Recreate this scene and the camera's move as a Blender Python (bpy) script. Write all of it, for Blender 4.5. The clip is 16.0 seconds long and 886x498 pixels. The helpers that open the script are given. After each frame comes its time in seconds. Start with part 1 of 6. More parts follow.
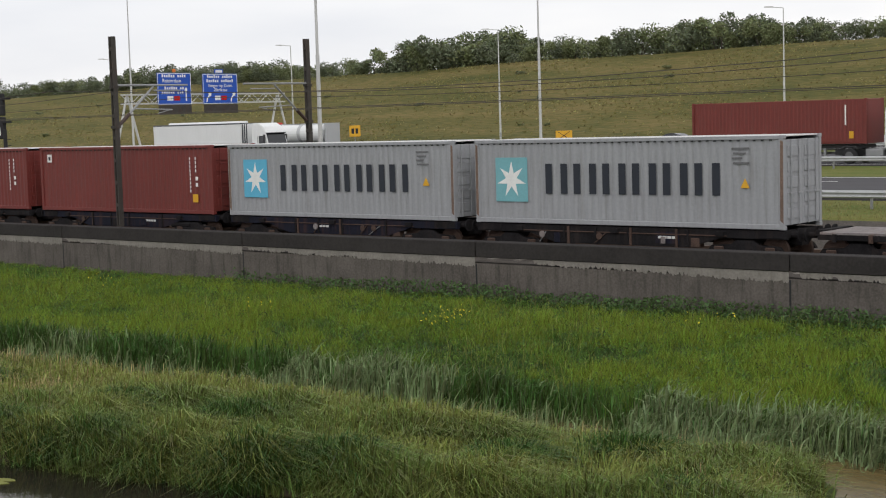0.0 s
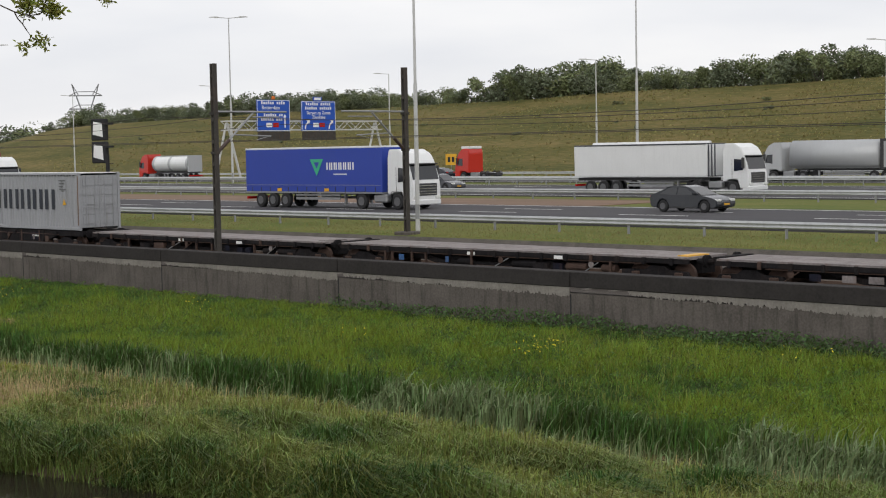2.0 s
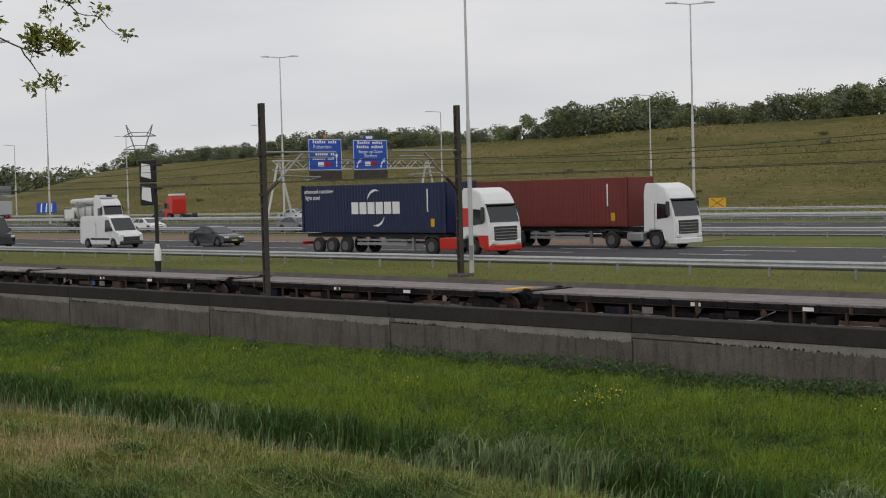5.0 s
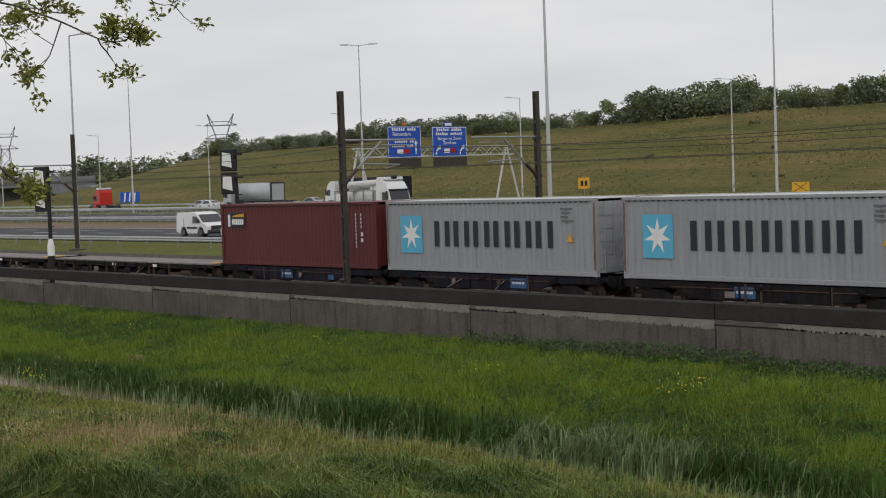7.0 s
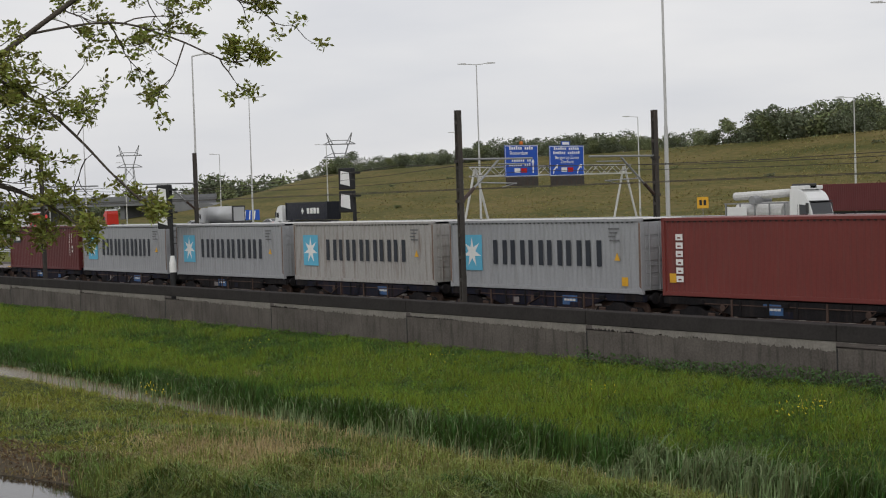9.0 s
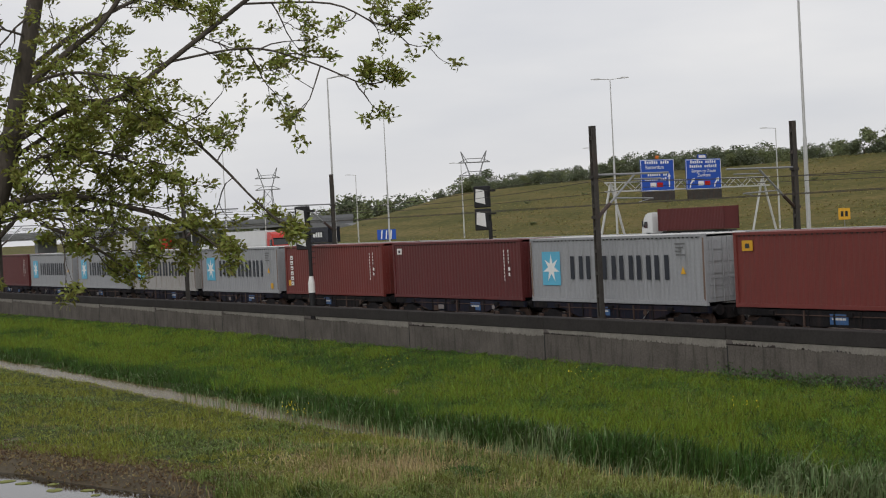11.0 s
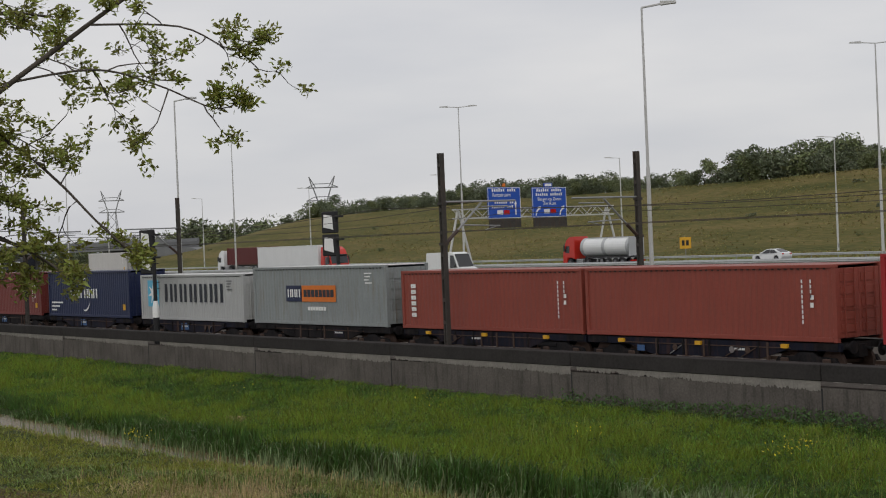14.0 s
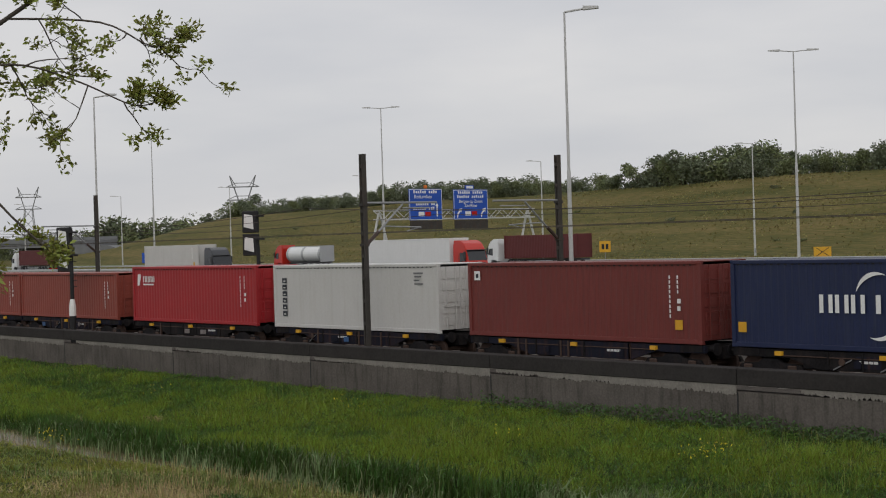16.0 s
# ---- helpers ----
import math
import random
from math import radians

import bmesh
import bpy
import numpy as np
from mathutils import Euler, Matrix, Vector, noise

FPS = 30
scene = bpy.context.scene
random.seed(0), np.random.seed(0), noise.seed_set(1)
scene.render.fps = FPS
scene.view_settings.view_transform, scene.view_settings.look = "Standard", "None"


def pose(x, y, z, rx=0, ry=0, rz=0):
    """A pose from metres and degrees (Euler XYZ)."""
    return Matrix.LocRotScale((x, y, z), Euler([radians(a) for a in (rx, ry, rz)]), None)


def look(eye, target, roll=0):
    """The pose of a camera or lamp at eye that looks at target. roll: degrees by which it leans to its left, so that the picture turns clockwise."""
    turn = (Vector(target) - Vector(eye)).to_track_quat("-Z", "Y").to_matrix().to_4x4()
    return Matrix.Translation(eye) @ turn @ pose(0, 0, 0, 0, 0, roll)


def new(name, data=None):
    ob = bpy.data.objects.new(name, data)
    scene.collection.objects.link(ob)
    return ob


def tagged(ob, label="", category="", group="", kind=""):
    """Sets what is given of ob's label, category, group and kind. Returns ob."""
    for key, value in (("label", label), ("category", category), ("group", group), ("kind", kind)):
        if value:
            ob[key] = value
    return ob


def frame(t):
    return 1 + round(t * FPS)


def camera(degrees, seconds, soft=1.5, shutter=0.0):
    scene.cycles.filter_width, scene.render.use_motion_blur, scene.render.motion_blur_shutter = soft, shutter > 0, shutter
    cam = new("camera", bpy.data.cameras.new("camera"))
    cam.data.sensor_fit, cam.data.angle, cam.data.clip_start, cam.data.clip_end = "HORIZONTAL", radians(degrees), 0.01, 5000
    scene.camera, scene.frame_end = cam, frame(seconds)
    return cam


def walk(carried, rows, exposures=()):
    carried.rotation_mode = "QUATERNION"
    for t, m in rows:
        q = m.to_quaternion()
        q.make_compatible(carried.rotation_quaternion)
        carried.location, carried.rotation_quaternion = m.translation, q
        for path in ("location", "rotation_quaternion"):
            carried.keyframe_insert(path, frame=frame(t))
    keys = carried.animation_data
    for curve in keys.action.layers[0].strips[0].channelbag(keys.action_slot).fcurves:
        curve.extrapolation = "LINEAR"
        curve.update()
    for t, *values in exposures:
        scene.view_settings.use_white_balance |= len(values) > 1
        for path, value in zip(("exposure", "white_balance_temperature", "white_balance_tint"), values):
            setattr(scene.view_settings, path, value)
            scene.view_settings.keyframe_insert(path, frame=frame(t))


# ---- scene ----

# ---- camera and walk ----
cam = camera(31.9, 16.0, soft=1.1)
PATH = [
    (0.0, 0.00, 0.00, 4.86, 85.18, 1.71, 41.01),
    (0.5, 0.00, 0.00, 4.86, 84.66, 2.15, 41.31),
    (1.0, 0.00, 0.00, 4.86, 85.80, 2.12, 42.79),
    (1.5, 0.00, 0.00, 4.86, 85.92, 1.27, 44.31),
    (2.0, 0.00, 0.00, 4.86, 86.33, 1.07, 44.56),
    (2.5, 0.00, 0.00, 4.86, 86.11, 1.28, 45.52),
    (3.0, 0.00, 0.00, 4.86, 85.97, 0.88, 45.72),
    (5.5, -1.66, 1.55, 4.99, 88.17, 1.83, 46.87),
    (6.0, -1.66, 1.55, 4.99, 87.99, 1.58, 47.85),
    (6.5, -1.66, 1.55, 4.99, 87.93, 1.48, 48.30),
    (7.0, -1.66, 1.55, 4.99, 87.34, 2.02, 49.42),
    (7.5, -1.66, 1.55, 4.99, 87.02, 1.91, 49.68),
    (8.0, -1.66, 1.55, 4.99, 87.17, 1.78, 49.92),
    (8.5, -1.66, 1.55, 4.99, 87.67, 1.99, 51.48),
    (9.0, -1.66, 1.55, 4.99, 88.18, 1.85, 53.74),
    (9.5, -1.66, 1.55, 4.99, 88.54, 2.27, 55.85),
    (10.0, -1.66, 1.55, 4.99, 88.91, 2.67, 57.68),
    (12.5, -1.68, 1.54, 5.01, 89.06, 2.98, 59.04),
    (13.0, -1.68, 1.54, 5.01, 89.43, 2.69, 56.73),
    (13.5, -1.68, 1.54, 5.01, 89.75, 2.81, 54.81),
    (14.0, -1.68, 1.54, 5.01, 89.72, 2.34, 53.11),
    (14.5, -1.68, 1.54, 5.01, 89.21, 1.88, 52.20),
    (15.0, -1.68, 1.54, 5.01, 89.45, 1.94, 51.44),
    (15.5, -1.68, 1.54, 5.01, 89.68, 1.75, 50.53),
    (16.0, -1.68, 1.54, 5.01, 89.67, 1.68, 50.19),
]
walk(cam, [(r[0], pose(*r[1:])) for r in PATH], [(0.0, 0.45), (2.5, 0.34), (5.5, 0.0), (9.0, 0.12), (12.5, 0.04), (15.0, -0.10), (16.0, -0.10)])

# ---- world and light: overcast daylight ----
SKY_HIGH, SKY_LOW = 0.85, 0.76
world = bpy.data.worlds.new("sky")
scene.world = world
world.use_nodes = True
wn, wl = world.node_tree.nodes, world.node_tree.links
wn.clear()
w_out = wn.new("ShaderNodeOutputWorld")
w_bg = wn.new("ShaderNodeBackground")
w_sky = wn.new("ShaderNodeTexSky")
w_sky.sky_type, w_sky.sun_disc = "NISHITA", False
w_sky.sun_elevation, w_sky.sun_rotation = radians(38), radians(135)
w_scale = wn.new("ShaderNodeVectorMath")
w_scale.operation = "SCALE"
w_scale.inputs["Scale"].default_value = 0.07
w_co = wn.new("ShaderNodeTexCoord")
w_sep = wn.new("ShaderNodeSeparateXYZ")
w_map = wn.new("ShaderNodeMapping")
w_map.inputs["Scale"].default_value = (1.6, 1.6, 7.0)
w_noise = wn.new("ShaderNodeTexNoise")
w_noise.inputs["Scale"].default_value, w_noise.inputs["Detail"].default_value = 1.7, 5.0
w_noise.inputs["Roughness"].default_value = 0.5
w_ramp = wn.new("ShaderNodeValToRGB")
w_ramp.color_ramp.elements[0].position, w_ramp.color_ramp.elements[0].color = 0.3, (0.80, 0.81, 0.86, 1)
w_ramp.color_ramp.elements[1].position, w_ramp.color_ramp.elements[1].color = 0.62, (1.0, 0.985, 0.99, 1)
w_grad = wn.new("ShaderNodeMapRange")
w_grad.inputs["From Min"].default_value, w_grad.inputs["From Max"].default_value = 0.0, 1.0
w_grad.inputs["To Min"].default_value, w_grad.inputs["To Max"].default_value = SKY_LOW, SKY_HIGH
w_mul = wn.new("ShaderNodeVectorMath")
w_mul.operation = "SCALE"
w_mix = wn.new("ShaderNodeMix")
w_mix.data_type = "RGBA"
w_mix.inputs["Factor"].default_value = 0.92
wl.new(w_co.outputs["Generated"], w_sep.inputs[0])
wl.new(w_co.outputs["Generated"], w_map.inputs["Vector"])
wl.new(w_map.outputs[0], w_noise.inputs["Vector"])
wl.new(w_noise.outputs["Fac"], w_ramp.inputs[0])
wl.new(w_sep.outputs["Z"], w_grad.inputs["Value"])
wl.new(w_ramp.outputs[0], w_mul.inputs[0])
wl.new(w_grad.outputs[0], w_mul.inputs["Scale"])
wl.new(w_sky.outputs[0], w_scale.inputs[0])
wl.new(w_scale.outputs[0], w_mix.inputs["A"])
wl.new(w_mul.outputs[0], w_mix.inputs["B"])
wl.new(w_mix.outputs["Result"], w_bg.inputs["Color"])
wl.new(w_bg.outputs[0], w_out.inputs["Surface"])
sun = new("sun", bpy.data.lights.new("sun", "SUN"))
sun.data.energy, sun.data.angle, sun.data.color = 0.85, radians(45), (1.0, 0.97, 0.92)
sun.matrix_basis = look((72, -72, 80), (0, 0, 0))


# ---- materials ----
def mat(name, color, rough=0.6, metal=0.0, var=0.25, scale=3.0, fine=40.0, bump=0.0, dirt=None, dirt_amount=0.0,
        stretch=(1, 1, 1), island=0.0, spec=0.4):
    """A surface: base colour with two scales of variation, optional dirt streaks, per-island variation and bump."""
    m = bpy.data.materials.new(name)
    m.use_nodes = True
    n, l = m.node_tree.nodes, m.node_tree.links
    b = n["Principled BSDF"]
    b.inputs["Roughness"].default_value, b.inputs["Metallic"].default_value = rough, metal
    b.inputs["Specular IOR Level"].default_value = spec
    co = n.new("ShaderNodeTexCoord")
    mp = n.new("ShaderNodeMapping")
    mp.inputs["Scale"].default_value = stretch
    l.new(co.outputs["Object"], mp.inputs["Vector"])
    big = n.new("ShaderNodeTexNoise")
    big.inputs["Scale"].default_value, big.inputs["Detail"].default_value = scale, 4
    small = n.new("ShaderNodeTexNoise")
    small.inputs["Scale"].default_value, small.inputs["Detail"].default_value = fine, 3
    l.new(mp.outputs[0], big.inputs["Vector"])
    l.new(mp.outputs[0], small.inputs["Vector"])
    add = n.new("ShaderNodeMath")
    add.operation = "ADD"
    l.new(big.outputs["Fac"], add.inputs[0])
    l.new(small.outputs["Fac"], add.inputs[1])
    last = add.outputs[0]
    rng = n.new("ShaderNodeMapRange")
    rng.inputs["From Min"].default_value, rng.inputs["From Max"].default_value = 0.7, 1.3
    rng.inputs["To Min"].default_value, rng.inputs["To Max"].default_value = 1 - var, 1 + var
    l.new(last, rng.inputs["Value"])
    sc = n.new("ShaderNodeVectorMath")
    sc.operation = "SCALE"
    sc.inputs[0].default_value = color[:3]
    l.new(rng.outputs[0], sc.inputs["Scale"])
    colour = sc.outputs[0]
    if island:
        geo = n.new("ShaderNodeNewGeometry")
        hsv = n.new("ShaderNodeHueSaturation")
        r2 = n.new("ShaderNodeMapRange")
        r2.inputs["To Min"].default_value, r2.inputs["To Max"].default_value = 1 - island, 1 + island
        r3 = n.new("ShaderNodeMapRange")
        r3.inputs["To Min"].default_value, r3.inputs["To Max"].default_value = 0.5 - island * 0.08, 0.5 + island * 0.05
        l.new(geo.outputs["Random Per Island"], r2.inputs["Value"])
        l.new(geo.outputs["Random Per Island"], r3.inputs["Value"])
        l.new(r2.outputs[0], hsv.inputs["Value"])
        l.new(r3.outputs[0], hsv.inputs["Hue"])
        l.new(colour, hsv.inputs["Color"])
        colour = hsv.outputs[0]
    if dirt:
        st = n.new("ShaderNodeMapping")
        st.inputs["Scale"].default_value = (2.6, 2.6, 0.28)
        l.new(co.outputs["Object"], st.inputs["Vector"])
        dn = n.new("ShaderNodeTexNoise")
        dn.inputs["Scale"].default_value, dn.inputs["Detail"].default_value = 1.6, 6
        dn.inputs["Roughness"].default_value = 0.65
        l.new(st.outputs[0], dn.inputs["Vector"])
        dr = n.new("ShaderNodeMapRange")
        dr.inputs["From Min"].default_value, dr.inputs["From Max"].default_value = 0.5, 0.75
        dr.inputs["To Max"].default_value = dirt_amount
        l.new(dn.outputs["Fac"], dr.inputs["Value"])
        mx = n.new("ShaderNodeMix")
        mx.data_type = "RGBA"
        mx.inputs["B"].default_value = (*dirt, 1)
        l.new(dr.outputs[0], mx.inputs["Factor"])
        l.new(colour, mx.inputs["A"])
        colour = mx.outputs["Result"]
    l.new(colour, b.inputs["Base Color"])
    if bump:
        bp = n.new("ShaderNodeBump")
        bp.inputs["Strength"].default_value, bp.inputs["Distance"].default_value = bump, 0.02
        l.new(add.outputs[0], bp.inputs["Height"])
        l.new(bp.outputs[0], b.inputs["Normal"])
    return m


RUST = (0.10, 0.045, 0.022)
GRIME = (0.10, 0.09, 0.075)
M = dict(
    grey_steel=mat("grey_painted_steel", (0.285, 0.292, 0.305), 0.5, 0, 0.07, 0.7, 9, 0, GRIME, 0.35),
    rusty_grey=mat("rusty_grey_steel", (0.32, 0.31, 0.295), 0.55, 0, 0.08, 0.7, 9, 0, RUST, 0.75),
    red_steel=mat("oxide_red_steel", (0.150, 0.028, 0.023), 0.5, 0, 0.10, 0.6, 9, 0, (0.12, 0.05, 0.04), 0.4),
    dark_red_steel=mat("dark_red_steel", (0.10, 0.018, 0.018), 0.5, 0, 0.10, 0.6, 9, 0, (0.10, 0.03, 0.03), 0.4),
    orange_red_steel=mat("orange_red_steel", (0.235, 0.050, 0.034), 0.5, 0, 0.10, 0.6, 9, 0, (0.20, 0.06, 0.04), 0.5),
    bright_red_steel=mat("bright_red_steel", (0.33, 0.018, 0.022), 0.45, 0, 0.08, 0.6, 9, 0, (0.25, 0.03, 0.03), 0.35),
    navy_steel=mat("navy_blue_steel", (0.010, 0.017, 0.058), 0.45, 0, 0.12, 0.6, 9, 0, (0.03, 0.035, 0.06), 0.4),
    white_steel=mat("white_steel", (0.52, 0.51, 0.49), 0.45, 0, 0.05, 0.6, 9, 0, (0.35, 0.31, 0.25), 0.25),
    blue_grey_steel=mat("weathered_blue_grey_steel", (0.23, 0.25, 0.25), 0.55, 0, 0.10, 0.6, 9, 0, (0.16, 0.13, 0.09), 0.7),
    pale_steel=mat("pale_grey_steel", (0.38, 0.385, 0.38), 0.5, 0, 0.06, 0.6, 9, 0, (0.30, 0.27, 0.22), 0.3),
    earth=mat("bare_brown_earth", (0.16, 0.10, 0.065), 0.95, 0, 0.25, 0.6, 8, 0.4, stretch=(0.2, 1, 1)),
    rust_stain=mat("brown_rust_stain", (0.15, 0.10, 0.075), 0.8, 0, 0.4, 3, 22),
    roof=mat("pale_roof", (0.55, 0.55, 0.54), 0.7, 0, 0.15, 0.8, 8),
    rust=mat("rusted_steel", (0.06, 0.036, 0.027), 0.85, 0, 0.35, 3, 30, 0.2),
    wagon=mat("grimy_wagon_steel", (0.013, 0.012, 0.013), 0.85, 0, 0.45, 1.5, 14, 0.1, (0.050, 0.036, 0.030), 0.45, spec=0.12),
    wagon_blue=mat("blue_wagon_paint", (0.03, 0.09, 0.22), 0.6, 0, 0.2, 2, 14, 0, GRIME, 0.5),
    wagon_navy=mat("dark_navy_wagon_paint", (0.010, 0.011, 0.020), 0.75, 0, 0.25, 2, 14, 0, RUST, 0.4, spec=0.15),
    deck=mat("worn_wagon_deck", (0.19, 0.17, 0.165), 0.85, 0, 0.3, 1.2, 12, 0.1, RUST, 0.5),
    black=mat("black_rubber", (0.018, 0.018, 0.019), 0.8, 0, 0.2, 4, 30),
    dark_print=mat("dark_navy_print", (0.018, 0.022, 0.032), 0.5, 0, 0.1, 3, 20),
    sky_blue=mat("light_blue_print", (0.10, 0.40, 0.58), 0.5, 0, 0.06, 2, 15),
    faded_blue=mat("faded_teal_print", (0.16, 0.38, 0.42), 0.5, 0, 0.08, 2, 15),
    faded_print=mat("faded_grey_print", (0.13, 0.13, 0.135), 0.6, 0, 0.2, 3, 20),
    white_print=mat("white_print", (0.74, 0.74, 0.72), 0.5, 0, 0.06, 2, 15),
    yellow=mat("yellow_print", (0.62, 0.33, 0.02), 0.5, 0, 0.1, 3, 20),
    orange=mat("orange_print", (0.62, 0.16, 0.02), 0.5, 0, 0.08, 3, 20),
    steel=mat("galvanised_steel", (0.27, 0.275, 0.28), 0.5, 0.4, 0.12, 2, 25),
    light_pole=mat("pale_galvanised_pole", (0.50, 0.50, 0.49), 0.5, 0.25, 0.1, 2, 25),
    mast=mat("weathered_mast_steel", (0.050, 0.045, 0.040), 0.8, 0.1, 0.3, 2, 20, 0.1, RUST, 0.4),
    concrete=mat("weathered_concrete", (0.108, 0.096, 0.086), 0.95, 0, 0.28, 0.9, 14, 0.4, (0.036, 0.033, 0.030), 0.9, spec=0.12),
    concrete_pale=mat("pale_bare_concrete", (0.21, 0.195, 0.175), 0.95, 0, 0.2, 1.2, 14, 0.3, (0.14, 0.125, 0.11), 0.75, spec=0.15),
    coping=mat("dark_coping_concrete", (0.035, 0.032, 0.031), 0.95, 0, 0.24, 1.0, 12, 0.3, (0.046, 0.041, 0.038), 0.6, spec=0.12),
    asphalt=mat("motorway_asphalt", (0.058, 0.056, 0.060), 0.9, 0, 0.14, 0.25, 6, 0.1, stretch=(0.15, 1.6, 1), spec=0.2),
    paint=mat("road_marking_paint", (0.62, 0.62, 0.60), 0.7, 0, 0.15, 1, 10),
    ballast=mat("grey_ballast", (0.075, 0.066, 0.058), 0.95, 0, 0.4, 2, 25, 0.8),
    rail=mat("rail_steel", (0.13, 0.09, 0.07), 0.5, 0.6, 0.2, 2, 20),
    sign_blue=mat("motorway_sign_blue", (0.012, 0.075, 0.42), 0.4, 0, 0.06, 0.5, 6),
    glass_dark=mat("dark_vehicle_glass", (0.012, 0.014, 0.017), 0.08, 0, 0.1, 1, 5, spec=0.7),
    chrome=mat("bright_metal", (0.6, 0.6, 0.6), 0.25, 0.9, 0.05, 2, 20),
    guard=mat("weathered_guard_rail_steel", (0.42, 0.43, 0.44), 0.55, 0.25, 0.12, 1, 20, 0, GRIME, 0.3),
    lamp_glow=mat("clear_headlight", (0.75, 0.76, 0.74), 0.12, 0.2, 0.05, 3, 20),
    red_lens=mat("red_lens", (0.4, 0.01, 0.01), 0.2, 0, 0.05, 3, 20),
    insulator=mat("dark_insulator", (0.05, 0.03, 0.025), 0.4, 0, 0.1, 3, 20),
    water=mat("dark_pond_water", (0.022, 0.019, 0.014), 0.07, 0, 0.2, 0.6, 5, 0.10, spec=0.3),
    silt_water=mat("brown_silty_water", (0.12, 0.088, 0.036), 0.25, 0, 0.2, 0.6, 4, 0.10, stretch=(0.5, 1.4, 1), spec=0.16),
    mud=mat("brown_bank_mud", (0.066, 0.051, 0.029), 0.9, 0, 0.3, 1, 9, 0.4),
    # flyover grey lowered so that its shadow sits in the base colour
    bridge=mat("shaded_flyover_concrete", (0.17, 0.175, 0.18), 0.85, 0, 0.15, 0.3, 4, spec=0.2),
    bark=mat("grey_brown_bark", (0.075, 0.062, 0.050), 0.9, 0, 0.3, 4, 30, 0.4, stretch=(1, 1, 0.4)),
)


# ---- mesh helpers ----
def finish(bm, name, smooth=False):
    me = bpy.data.meshes.new(name)
    bm.normal_update()
    bm.to_mesh(me)
    bm.free()
    if smooth:
        for p in me.polygons:
            p.use_smooth = True
    return me


def part(name, bm, material, parent=None, label="", m=None, smooth=False):
    """Link a bmesh (or a shared mesh) as one mesh object under a thing or a part."""
    me = bm if isinstance(bm, bpy.types.Mesh) else finish(bm, name, smooth)
    if not me.materials:
        me.materials.append(material)
    ob = new(name, me)
    if me.materials[0] != material:
        ob.material_slots[0].link = "OBJECT"
        ob.material_slots[0].material = material
    if parent is not None:
        ob.parent = parent
    if m is not None:
        ob.matrix_basis = m
    if label:
        ob["label"] = label
    return ob


def empty(name, m=None, label="", category="", group="", kind=""):
    ob = new(name)
    ob.empty_display_size = 0.2
    if m is not None:
        ob.matrix_basis = m
    return tagged(ob, label, category, group, kind)


def add_box(bm, x0, x1, y0, y1, z0, z1, bevel=0.0):
    r = bmesh.ops.create_cube(bm, size=1.0)["verts"]
    for v in r:
        v.co = (x0 + (v.co.x + 0.5) * (x1 - x0), y0 + (v.co.y + 0.5) * (y1 - y0), z0 + (v.co.z + 0.5) * (z1 - z0))
    if bevel:
        es = list({e for v in r for e in v.link_edges})
        bmesh.ops.bevel(bm, geom=es, offset=bevel, segments=1, affect="EDGES")
    return bm


def box(x0, x1, y0, y1, z0, z1, bevel=0.0):
    return add_box(bmesh.new(), x0, x1, y0, y1, z0, z1, bevel)


def add_rod(bm, a, b, r0, r1=None, seg=8):
    a, b = Vector(a), Vector(b)
    r1 = r0 if r1 is None else r1
    d = b - a
    q = d.to_track_quat("Z", "Y").to_matrix().to_4x4()
    bmesh.ops.create_cone(bm, cap_ends=True, segments=seg, radius1=r0, radius2=r1, depth=d.length,
                          matrix=Matrix.Translation((a + b) / 2) @ q)
    return bm


def rod(a, b, r0, r1=None, seg=8):
    return add_rod(bmesh.new(), a, b, r0, r1, seg)


def prism(outline, y0, y1, bevel=0.0):
    """An outline of (x, z) pushed from y0 to y1."""
    bm = bmesh.new()
    f = bm.faces.new([bm.verts.new((x, y0, z)) for x, z in outline])
    g = bmesh.ops.extrude_face_region(bm, geom=[f])["geom"]
    for v in g:
        if isinstance(v, bmesh.types.BMVert):
            v.co.y = y1
    bmesh.ops.recalc_face_normals(bm, faces=bm.faces)
    if bevel:
        bmesh.ops.bevel(bm, geom=bm.edges[:], offset=bevel, segments=1, affect="EDGES")
    return bm


def plate(outline, y, thick=0.006):
    """A thin plate facing -Y with the outline (x, z)."""
    return prism(outline, y - thick, y)


def rect(x0, x1, z0, z1):
    return [(x0, z0), (x1, z0), (x1, z1), (x0, z1)]


CACHE = {}


def cached(key, build):
    if key not in CACHE:
        CACHE[key] = finish(build(), key.split("|")[0])
    return CACHE[key]


# ---- ground and large structure ----
def shore_shift(x):
    """How far the pond's shore lies beyond its usual line."""
    return min(1.9, max(-0.8, 0.2 * (x + 29)))


